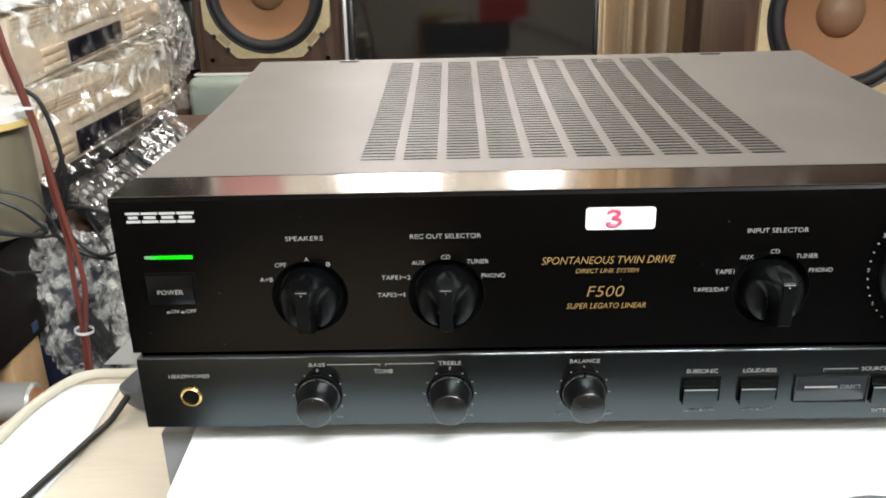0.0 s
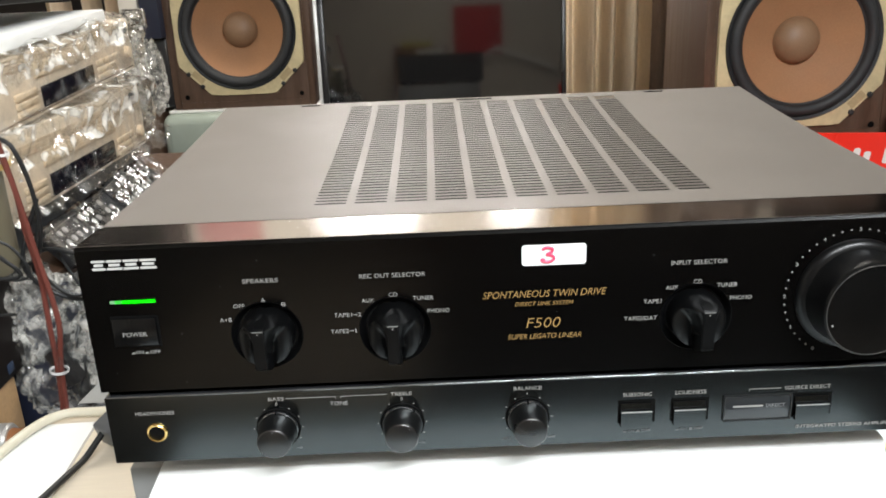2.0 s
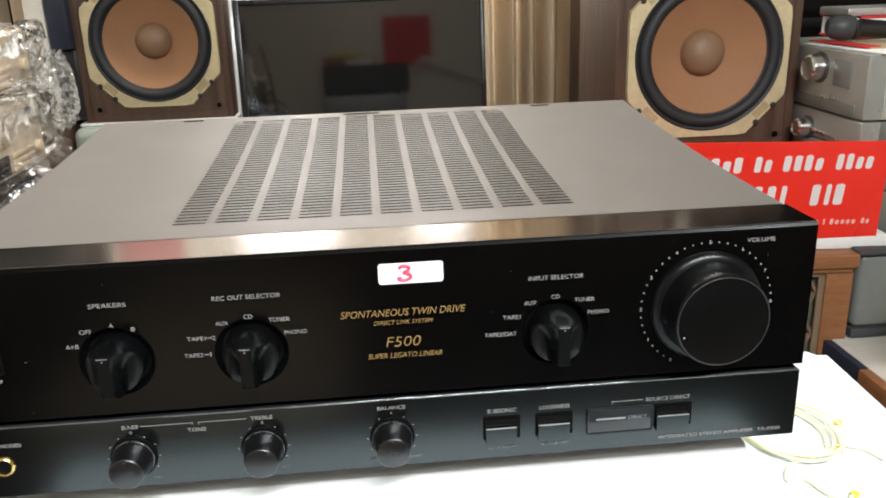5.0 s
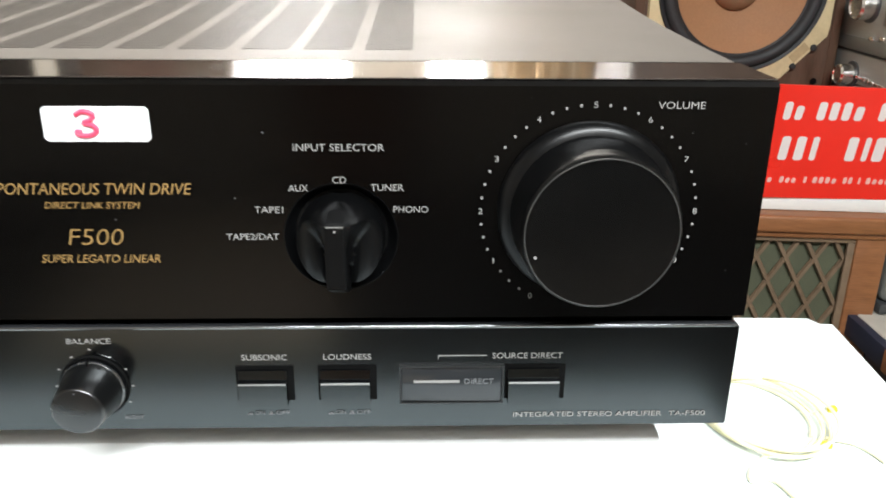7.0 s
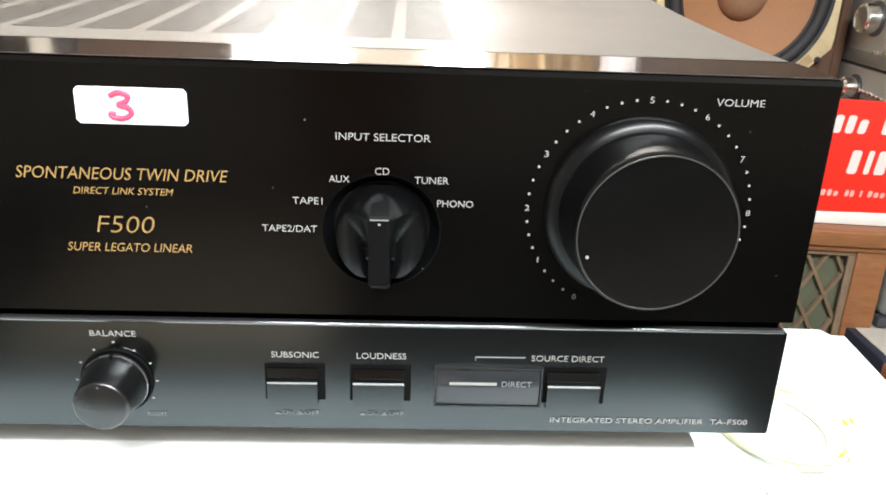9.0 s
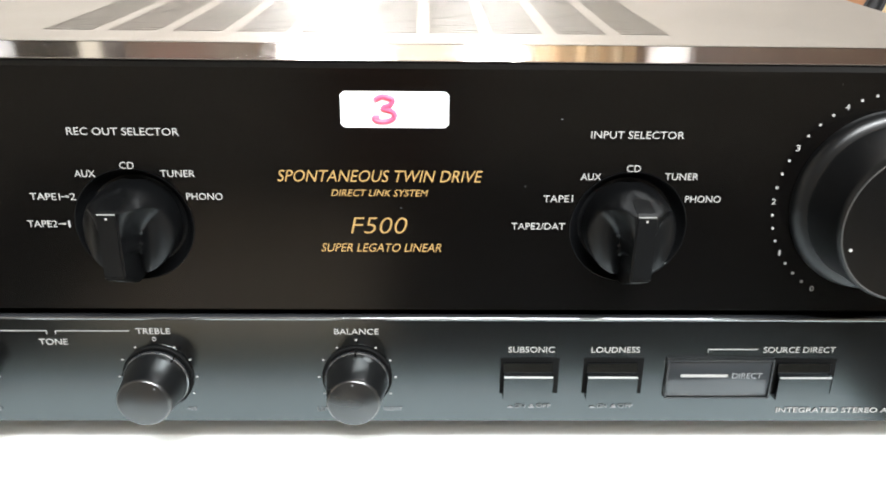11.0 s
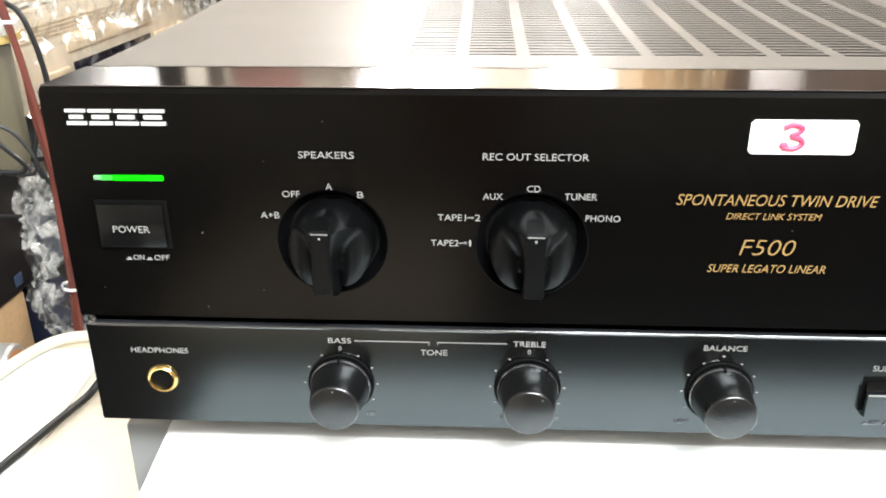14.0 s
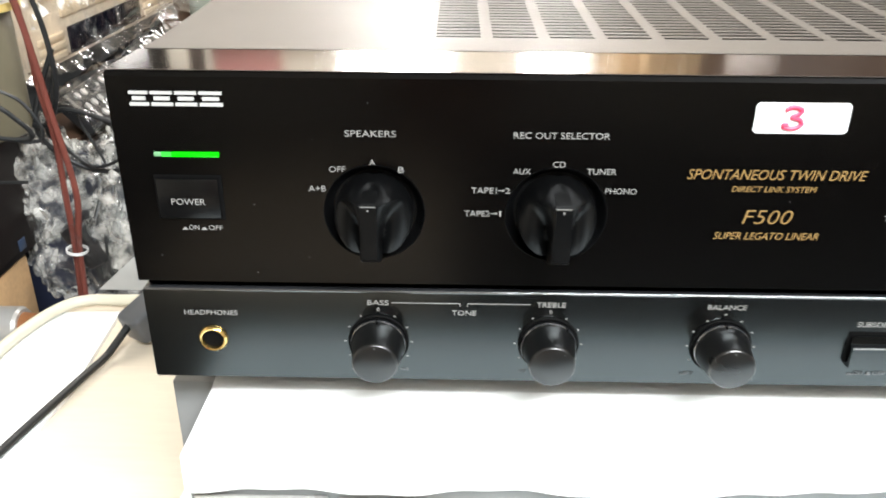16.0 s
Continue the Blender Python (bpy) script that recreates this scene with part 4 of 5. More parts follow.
def receiver(label, z0, z1, side, knob_y, knob_z, knob_r, buttons, louvres=False, band=False):
    r = thing("receiver", label, "receiver", "stack of receivers")
    x0, y0 = 0.940, 1.10
    xf = x0 - 0.017
    part("body", box(x0 + 0.022, x0 + 0.40, y0, y0 + 0.42, z0 + 0.002, z1, 0.002), side, r)
    fp = part("front_plate", box(x0 - 0.017, x0 + 0.022, y0 - 0.004, y0 + 0.424, z0 + 0.002, z1 + 0.001, 0.004, 3), BRUSHED, r, "brushed silver front plate")
    if knob_r:
        k = part("knob", lathe([(knob_r, 0.0), (knob_r, 0.026), (knob_r - 0.003, 0.030), (knob_r - 0.005, 0.028), (0, 0.028)], 40, pose(xf, knob_y, knob_z, 0, -90, 0)), CHROME, r, "round chrome knob")
        part("knob_ring", lathe([(knob_r + 0.005, 0.0), (knob_r + 0.005, 0.003), (knob_r, 0.003)], 40, pose(xf, knob_y, knob_z, 0, -90, 0)), DARK_GREY, k)
    for by, bz in buttons:
        part("button", box(xf - 0.006, xf, by - 0.007, by + 0.007, bz - 0.0035, bz + 0.0035, 0.001), CHROME, r)
    if band:
        part("lower_flap", box(xf - 0.004, xf, y0 + 0.02, y0 + 0.40, z0 + 0.004, z0 + 0.028, 0.001), GREY_SILVER, fp)
        part("display", box(xf - 0.002, xf, y0 + 0.05, y0 + 0.11, z0 + 0.055, z0 + 0.108, 0.001), GREY_PLASTIC, fp)
        part("side_step", box(x0 + 0.026, x0 + 0.39, y0 - 0.003, y0, z0 + 0.006, z0 + 0.050, 0.001), side, r)
        part("side_screw", lathe([(0.006, 0), (0.006, 0.003), (0.003, 0.004), (0, 0.003)], 16, out_of(x0 + 0.075, y0 - 0.003, z0 + 0.041)), CHROME, r)
    if louvres:
        for i in range(2):
            for j in range(40):
                part("louvre", box(x0 + 0.055 + j * 0.0056, x0 + 0.0583 + j * 0.0056, y0 - 0.0006, y0, z1 - 0.020 - i * 0.0135, z1 - 0.009 - i * 0.0135), DARK_GREY, r)
    for fx in (0.06, 0.36):
        for fy in (0.05, 0.37):
            part("foot", lathe([(0.014, z0 - 0.0015), (0.014, z0 + 0.003)], 16, pose(x0 + fx, y0 + fy, 0)), RUBBER, r)
    return r


receiver("silver receiver with chrome knob, papers on its top", -0.034, 0.090, PALE_SILVER, 1.262, 0.052, 0.026, [(1.235, -0.004), (1.20, 0.000)], band=True)
receiver("grey-silver receiver with vents in its side panel", -0.092, -0.036, GREY_SILVER, 1.285, -0.074, 0.019, [(1.175 + 0.016 * i, -0.079 + 0.0008 * i) for i in range(6)], louvres=True)
receiver("grey-silver receiver with plain side panel", -0.172, -0.0935, GREY_SILVER, 1.30, -0.13, 0.018, [])
receiver("grey-silver receiver at the bottom of the stack", -0.262, -0.1735, GREY_SILVER, 1.30, -0.21, 0.018, [])


def computer_case():
    c = thing("grey_case", "dark grey plastic case with black base strip on the desk", "case")
    part("shell", box(0.915, 1.36, 1.03, 1.46, -0.428, -0.275, 0.014, 4), GREY_PLASTIC, c)
    part("lid", box(0.905, 1.37, 1.02, 1.47, -0.275, -0.2645, 0.004), DARK_GREY, c)
    part("base_strip", box(0.913, 1.362, 1.028, 1.462, -0.4495, -0.428, 0.006), DARK_GREY, c)


computer_case()


def desk():
    d = thing("desk", "worn white desk with a thick reddish-brown wooden edge", "desk")
    part("desk_top", box(0.880, 2.10, 0.10, 1.60, -0.480, -0.450, 0.003), DESK_TOP, d)
    part("wooden_edge", box(0.860, 0.880, 0.10, 0.91, -0.490, -0.451, 0.003), RED_WOOD, d, "reddish-brown edge strip")
    part("side_board", box(0.885, 0.905, 0.12, 0.995, ZF, -0.490), NAVY, d, "dark side board")
    part("back_board", box(0.915, 2.05, 1.56, 1.59, ZF, -0.490), NAVY, d)
    # Far run of the wooden edge, coloured dark for the shade on it.
    part("shaded_edge", box(0.864, 0.880, 0.9105, 1.60, -0.490, -0.451, 0.002), NAVY, d)
    part("white_clip", box(0.854, 0.860, 0.755, 0.84, -0.523, -0.4905, 0.002), WHITE_BOARD, d)


desk()


def envelope():
    bm = prism([(0.955, 0.80), (0.985, 1.012), (1.12, 1.015), (1.13, 0.80)], -0.4495, -0.4475, "z")
    for v in bm.verts:
        if v.co.y > 1:
            v.co.z += 0.006
    return bm


solo("yellow_envelope", envelope(), ENVELOPE, "plain yellow paper envelope lying on the desk", "envelope")


def mini_system():
    s = thing("silver_player", "silver player with small buttons and a blue edge stripe", "player")
    m = pose(0.945, 0.80, -0.453, 0, 0, -28)
    for nm, bm, mt in (("body", box(0.012, 0.20, -0.20, 0.0, 0.004, 0.26, 0.004), SILVER), ("front", box(0.0, 0.012, -0.20, 0.0, 0.004, 0.26, 0.003), GREY_SILVER), ("blue_stripe", box(-0.003, 0.0, -0.006, 0.0, 0.004, 0.26, 0.001), BLUE)):
        bmesh.ops.transform(bm, matrix=m, verts=bm.verts)
        part(nm, bm, mt, s)
    for i in range(4):
        for j in range(4):
            bm = lathe([(0.004, 0), (0.004, 0.003), (0, 0.004)], 12, m @ pose(0, -0.03 - 0.022 * i, 0.06 + 0.035 * j, 0, -90, 0))
            part("button", bm, CHROME, s)


BLUE = material("blue_violet_plastic", (0.06, 0.06, 0.30), 0.4)
mini_system()

for k, (x0, x1, y0, y1, z, mt, lab) in enumerate(((0.935, 1.25, 1.095, 1.36, 0.0915, PAPER, "white paper sheets on the silver receiver"), (0.975, 1.14, 1.16, 1.32, 0.0940, TAN_PAPER, "tan card lying on white papers"), (0.950, 0.985, 1.17, 1.36, 0.0965, RED_CARD, "red card lying on white papers"))):
    b = box(x0, x1, y0, y1, z, z + 0.002)
    bmesh.ops.transform(b, matrix=pose((x0 + x1) / 2, (y0 + y1) / 2, 0) @ pose(0, 0, 0, 0, 0, (4, -6, 3)[k]) @ pose(-(x0 + x1) / 2, -(y0 + y1) / 2, 0), verts=b.verts)
    solo(("paper_sheet", "card", "card")[k], b, mt, lab, ("paper", "card", "card")[k])
solo("yellow_tag", box(1.045, 1.063, 1.098, 1.13, 0.0962, 0.0972), YELLOW_TAG, "small yellow paper tag on white papers", "tag")

bk = thing("red_book", "red-covered book lying on the receiver's papers", "book")
part("cover", box(1.06, 1.30, 1.385, 1.53, 0.136, 0.140, 0.001), RED_CARD, bk)
part("back_cover", box(1.06, 1.30, 1.385, 1.53, 0.0937, 0.0985, 0.001), RED_CARD, bk)
part("pages", box(1.064, 1.298, 1.388, 1.526, 0.0985, 0.136), PAPER, bk, "white page block")
solo("grey_tray", box(1.05, 1.24, 1.40, 1.52, 0.1405, 0.158, 0.004), SILVER, "pale grey tray on a red book", "tray")


def microphone():
    mi = thing("microphone", "black handheld microphone lying on papers", "microphone", at=pose(0.975, 1.30, 0.1265, 0, 4, -12))
    part("head", lathe([(0, -0.028), (0.014, -0.025), (0.024, -0.012), (0.027, 0.004), (0.025, 0.020), (0.020, 0.028)], 32, pose(0, 0, 0, 0, 90, 0)), DARK_GREY, mi, "black wire-mesh head")
    part("collar", lathe([(0.022, 0.026), (0.024, 0.030), (0.023, 0.036), (0.020, 0.038)], 32, pose(0, 0, 0, 0, 90, 0)), KNOB, mi)
    part("handle", lathe([(0.019, 0.037), (0.016, 0.12), (0.013, 0.20), (0.010, 0.205), (0, 0.205)], 32, pose(0, 0, 0, 0, 90, 0)), KNOB, mi)
    part("switch", box(0.09, 0.12, -0.004, 0.004, 0.0155, 0.0185, 0.001), CHROME, mi)


microphone()

# ---- on the white tabletop ----
WIRE = material("yellowed_clear_wire", (0.82, 0.76, 0.50), 0.35, 0.0, 0.12, spec=0.5)


def wire_coil():
    w = thing("wire_coil", "loose coil of pale yellow speaker wire on the tabletop", "wire")
    rnd = random.Random(4)
    for k in range(4):
        pts = []
        wide, deep, lean = 0.031 + 0.0035 * rnd.random() + 0.002 * k, 0.042 + 0.004 * rnd.random(), 6.3 * rnd.random()
        for i in range(19):
            a = radians(-40 + 37 * k + i * 20)
            swell = 1 + 0.045 * math.sin(2 * a + lean) + 0.0035 * i
            pts.append((0.327 + 0.002 * k + wide * swell * math.cos(a), 0.213 - 0.002 * k + deep * swell * math.sin(a),
                        -0.1182 + 0.0020 * k + 0.0008 * math.sin(a + lean)))
        part("strand", tube(pts, 0.0012, 8, 5), WIRE, w)
    part("strand", tube([(0.322, 0.168, -0.1165), (0.306, 0.158, -0.1178), (0.2987, 0.1432, -0.1178), (0.3118, 0.1437, -0.1178), (0.3188, 0.1240, -0.1178), (0.3276, 0.1130, -0.1178), (0.336, 0.1185, -0.1175)], 0.0013, 8, 6), WIRE, w)
    part("strand", tube([(0.360, 0.182, -0.1165), (0.3779, 0.1767, -0.1180), (0.3856, 0.1595, -0.1180)], 0.0012, 8, 6), WIRE, w)
    for x, y in ((0.3384, 0.120), (0.3585, 0.177), (0.381, 0.217)):
        part("wire_tie", box(x - 0.003, x + 0.003, y - 0.0025, y + 0.0025, -0.1196, -0.1160, 0.001), YELLOW_TAG, w)


wire_coil()


def red_pen():
    return lathe([(0, 0), (0.003, 0.002), (0.005, 0.010), (0.005, 0.090), (0.003, 0.094), (0, 0.094)], 16, pose(0.262, 0.098, -0.1152, 90, 0, 12))


solo("red_pen", red_pen(), RED_CARD, "red pen lying on the white tabletop", "pen")

# ---- left of the amplifier ----
solo("white_board", prism([(-0.355, 0.280), (-0.402, 0.278), (-0.424, 0.22), (-0.428, -0.015), (-0.366, -0.028), (-0.349, 0.18)], -0.1221, -0.1190, "z"), PAPER, "white board lying on the wooden table", "board")
BLACK_CABLE = material("black_cable_rubber", (0.011, 0.012, 0.013), 0.5, 0.0, 0.1)
CREAM_CABLE = material("cream_cable_plastic", (0.66, 0.62, 0.50), 0.4, 0.0, 0.06)
RED_CABLE = material("red_brown_cable", (0.14, 0.036, 0.026), 0.45, 0.0, 0.12)


SHEET_GREY = material("grey_white_plastic", (0.42, 0.43, 0.43), 0.35, 0.0, 0.15, 40, 12, 0.1, 90)
PLUG_GREY = material("grey_moulded_plastic", (0.085, 0.090, 0.098), 0.45, 0.0, 0.1)


def power_cable():
    c = thing("power_cable", "black power cable with a dark grey plug", "cable")
    part("cord", tube([(-0.330, 0.236, -0.104), (-0.336, 0.222, -0.112), (-0.3400, 0.212, -0.1162), (-0.3455, 0.188, -0.1162), (-0.356, 0.14, -0.1160), (-0.368, 0.08, -0.1152), (-0.385, 0.01, -0.1150), (-0.392, -0.020, -0.117), (-0.398, -0.042, -0.135), (-0.400, -0.050, -0.20), (-0.400, -0.050, -0.50)], 0.0027, 12, 6), BLACK_CABLE, c)
    b = bmesh.new()
    add_box(b, -0.0115, 0.0115, -0.018, 0.020, -0.012, 0.012, 0.004, 3)
    bmesh.ops.transform(b, matrix=pose(-0.320, 0.249, -0.1030, 18, 0, -32), verts=b.verts)
    part("plug", b, PLUG_GREY, c, "dark grey moulded plug")


power_cable()
solo("plastic_sheet", prism([(-0.386, -0.1198), (-0.354, -0.091), (-0.330, -0.084), (-0.300, -0.084), (-0.300, -0.1198)], 0.316, 0.3172), SHEET_GREY, "grey-white plastic sheet leaning behind the amplifier", "sheet")
solo("cream_cable", tube([(-0.30, 0.296, -0.1138), (-0.335, 0.290, -0.1138), (-0.361, 0.2885, -0.1138), (-0.378, 0.2885, -0.1138), (-0.392, 0.283, -0.1140), (-0.401, 0.2715, -0.1142), (-0.408, 0.254, -0.1145), (-0.4135, 0.231, -0.1147), (-0.416, 0.205, -0.1147), (-0.419, 0.14, -0.1147), (-0.421, 0.05, -0.1147), (-0.422, -0.010, -0.1150), (-0.423, -0.036, -0.135), (-0.423, -0.040, -0.20), (-0.423, -0.040, -0.50)], 0.0043, 12, 6), CREAM_CABLE, "thick cream cable curving over the white board", "cable")
for k in range(1):
    rc = thing("red_cable", "pair of red-brown cables hanging down, tied together", "cable")
    part("strand", tube([(-0.500, 0.43, 0.250), (-0.478, 0.42, 0.160), (-0.466, 0.42, 0.109), (-0.457, 0.42, 0.065), (-0.455, 0.42, 0.019), (-0.450, 0.42, -0.029), (-0.451, 0.42, -0.080), (-0.452, 0.42, -0.134), (-0.456, 0.42, -0.200), (-0.460, 0.43, -0.30), (-0.47, 0.45, -0.42)], 0.0028, 10, 6), RED_CABLE, rc)
    part("strand", tube([(-0.488, 0.424, 0.250), (-0.470, 0.414, 0.160), (-0.460, 0.414, 0.109), (-0.451, 0.414, 0.043), (-0.446, 0.414, -0.004), (-0.4405, 0.414, -0.044), (-0.438, 0.414, -0.080), (-0.443, 0.414, -0.115), (-0.4455, 0.414, -0.135), (-0.449, 0.414, -0.200), (-0.453, 0.424, -0.30), (-0.46, 0.44, -0.42)], 0.0028, 10, 6), RED_CABLE, rc)
    for z in (-0.134, 0.100):
        xx = -0.4490 if z < 0 else -0.4635
        part("tie", lathe([(0.0090, -0.0014), (0.0098, -0.0014), (0.0098, 0.0014), (0.0090, 0.0014), (0.0090, -0.0014)], 20, pose(xx, 0.417, z, 0, 8, 0)), STICKER, rc, "white plastic tie")
rnd = random.Random(2)
for k in range(4):
    near = k < 2
    cx, cy, cz = (-0.487, 0.366, 0.004) if near else (-0.442, 0.462, -0.030)
    ph, rr = rnd.random() * 6, 0.026 + 0.018 * rnd.random()
    pts = [(-0.60, 0.36, 0.03 - 0.02 * k)] if near else [(-0.462, 0.47, 0.06 - 0.01 * k)]
    for i in range(7):
        a = ph + (0.85 + 0.2 * rnd.random()) * i
        pts.append((cx + rr * math.cos(a) + 0.004 * rnd.random(), cy + 0.010 * math.sin(1.3 * a + k), cz + rr * 0.9 * math.sin(a) - 0.004 * i))
    if not near:
        pts += [(-0.465 + 0.012 * k, cy + 0.01, -0.085), (-0.468 + 0.012 * k, 0.44, -0.14), (-0.46 + 0.01 * k, 0.45, -0.24)]
    solo("black_cable", tube(pts, 0.0015 + 0.0005 * (k % 3), 8, 6), BLACK_CABLE, "thin black cable tangled beside the stack", "cable", "tangled black cables")
solo("black_cable", tube([(-0.470, 0.434, 0.112), (-0.458, 0.434, 0.102), (-0.450, 0.436, 0.070), (-0.449, 0.440, 0.030), (-0.456, 0.446, -0.002), (-0.470, 0.452, -0.024), (-0.488, 0.455, -0.026)], 0.0024, 10, 6), BLACK_CABLE, "thin black cable hanging beside the canister", "cable", "tangled black cables")

CHAMPAGNE = material("champagne_gold_front", (0.70, 0.59, 0.46), 0.38, 0.10, 0.03, 200, 10, 0.0, 500, (1, 0.1, 1))
CHAMPAGNE_BUTTON = material("champagne_gold_key", (0.72, 0.59, 0.43), 0.32, 0.15, 0.08)
DISPLAY = material("dark_display_glass", (0.008, 0.008, 0.014), 0.08, 0.0, 0.1, spec=0.7)


def clear_plastic():
    m = bpy.data.materials.new("clear_wrapping_film")
    m.use_nodes = True
    nt = m.node_tree
    nt.nodes.remove(nt.nodes["Principled BSDF"])
    out = nt.nodes["Material Output"]
    tr, gl, mx = nt.nodes.new("ShaderNodeBsdfTransparent"), nt.nodes.new("ShaderNodeBsdfGlossy"), nt.nodes.new("ShaderNodeMixShader")
    fr = nt.nodes.new("ShaderNodeFresnel")
    fr.inputs["IOR"].default_value = 1.6
    co, nz, bp = nt.nodes.new("ShaderNodeTexCoord"), nt.nodes.new("ShaderNodeTexNoise"), nt.nodes.new("ShaderNodeBump")
    nz.inputs["Scale"].default_value, nz.inputs["Detail"].default_value = 34, 2
    bp.inputs["Strength"].default_value, bp.inputs["Distance"].default_value = 0.35, 0.01
    nt.links.new(co.outputs["Object"], nz.inputs["Vector"])
    nt.links.new(nz.outputs["Fac"], bp.inputs["Height"])
    nt.links.new(bp.outputs["Normal"], fr.inputs["Normal"])
    nt.links.new(bp.outputs["Normal"], gl.inputs["Normal"])
    tr.inputs["Color"].default_value = (0.93, 0.94, 0.94, 1)
    gl.inputs["Roughness"].default_value = 0.08
    gain = nt.nodes.new("ShaderNodeMath")
    gain.operation, gain.use_clamp = "MULTIPLY_ADD", True
    gain.inputs[1].default_value, gain.inputs[2].default_value = 1.0, 0.0
    nt.links.new(fr.outputs[0], gain.inputs[0])
    nt.links.new(gain.outputs[0], mx.inputs[0])
    nt.links.new(tr.outputs[0], mx.inputs[1])
    nt.links.new(gl.outputs[0], mx.inputs[2])
    nt.links.new(mx.outputs[0], out.inputs["Surface"])
    return m


FILM = clear_plastic()


def cloudy_film(name, least, most, start=0.42, end=0.70):
    """Film with white crumples; milkiness and glare are put into the colour."""
    m = FILM.copy()
    m.name = name
    nt = m.node_tree
    out = nt.nodes["Material Output"]
    top = out.inputs["Surface"].links[0].from_socket
    df, mx = nt.nodes.new("ShaderNodeBsdfDiffuse"), nt.nodes.new("ShaderNodeMixShader")
    df.inputs["Color"].default_value = (0.78, 0.80, 0.80, 1)
    tex = [n for n in nt.nodes if n.type == "TEX_NOISE"][0]
    mr = nt.nodes.new("ShaderNodeMapRange")
    mr.inputs["From Min"].default_value, mr.inputs["From Max"].default_value = start, end
    mr.inputs["To Min"].default_value, mr.inputs["To Max"].default_value = least, most
    nt.links.new(tex.outputs["Fac"], mr.inputs["Value"])
    nt.links.new(mr.outputs["Result"], mx.inputs[0])
    nt.links.new(top, mx.inputs[1])
    nt.links.new(df.outputs[0], mx.inputs[2])
    nt.links.new(mx.outputs[0], out.inputs["Surface"])
    return m


CLOUDY = cloudy_film("cloudy_bag_film", 0.02, 0.52, 0.46, 0.68)
DECK_FILM = cloudy_film("milky_wrapping_film", 0.0, 0.12, 0.54, 0.68)
for node in CLOUDY.node_tree.nodes:
    if node.type == "BUMP":
        node.inputs["Strength"].default_value = 0.9
    if node.type == "TEX_NOISE":
        node.inputs["Scale"].default_value, node.inputs["Detail"].default_value = 60, 2
    if node.type == "BSDF_DIFFUSE":
        node.inputs["Color"].default_value = (0.74, 0.72, 0.67, 1)
# White patches in place of lamp glare on the folded film.
FOLD_FILM = cloudy_film("painted_glare_film", 0.0, 0.90, 0.50, 0.64)
for node in FOLD_FILM.node_tree.nodes:
    if node.type == "TEX_NOISE":
        node.inputs["Scale"].default_value = 38
    if node.type == "BSDF_DIFFUSE":
        node.inputs["Color"].default_value = (0.92, 0.90, 0.85, 1)


def crumpled(path, y0, y1, seed, amp=0.010, n=46, pouch=0.0, step=0.010, calm=None):
    """Wrapping film: a profile of (x, z) drawn along y, creased, gathered towards its far end when pouch is set."""
    rnd = random.Random(seed)
    bm = bmesh.new()
    prof = []
    for (ax, az), (bx, bz) in zip(path, path[1:]):
        steps = max(2, int(math.hypot(bx - ax, bz - az) / step))
        prof += [(ax + (bx - ax) * i / steps, az + (bz - az) * i / steps) for i in range(steps)]
    prof.append(path[-1])
    mx = max(p[0] for p in path)
    mz = (min(p[1] for p in path) + max(p[1] for p in path)) / 2
    off = Vector((rnd.random() * 50, rnd.random() * 50, 0))
    grid = []
    for j in range(n + 1):
        y = y0 + (y1 - y0) * j / n
        g = max(0.0, (y - (y1 - pouch)) / pouch) if pouch else 0.0
        row = []
        for x, z in prof:
            q = Vector((x, y, z))
            z = mz + (z - mz) * (1 - 0.55 * g ** 1.6)
            x = x - (x - (mx - 0.05)) * 0.35 * g ** 2
            p = Vector((x, y, z))
            big, small = noise.noise_vector(Vector((q.x * 16, q.y * 9, q.z * 16)) + off), noise.noise_vector(q * 30 + off * 2)
            d = Vector([abs(v) for v in big]) * amp * 1.9 + Vector([abs(v) for v in small]) * amp * 0.9
            d.y = 0.5 * (d.y - amp)
            d.z = d.z - 0.45 * amp
            if calm:
                lo, hi = calm
                u = min(1.0, abs(q.z - (lo + hi) / 2) / ((hi - lo) / 2))
                d *= 0.22 + 0.95 * u ** 3
            row.append(bm.verts.new(p + d * (1 + 0.5 * g)))
        grid.append(row)
    for a, b in zip(grid, grid[1:]):
        for k in range(len(prof) - 1):
            bm.faces.new((a[k], a[k + 1], b[k + 1]))
            bm.faces.new((a[k], b[k + 1], b[k]))
    return bm


def facet(ob):
    """Flat-shaded, for sharp creases."""
    for p in ob.data.polygons:
        p.use_smooth = False


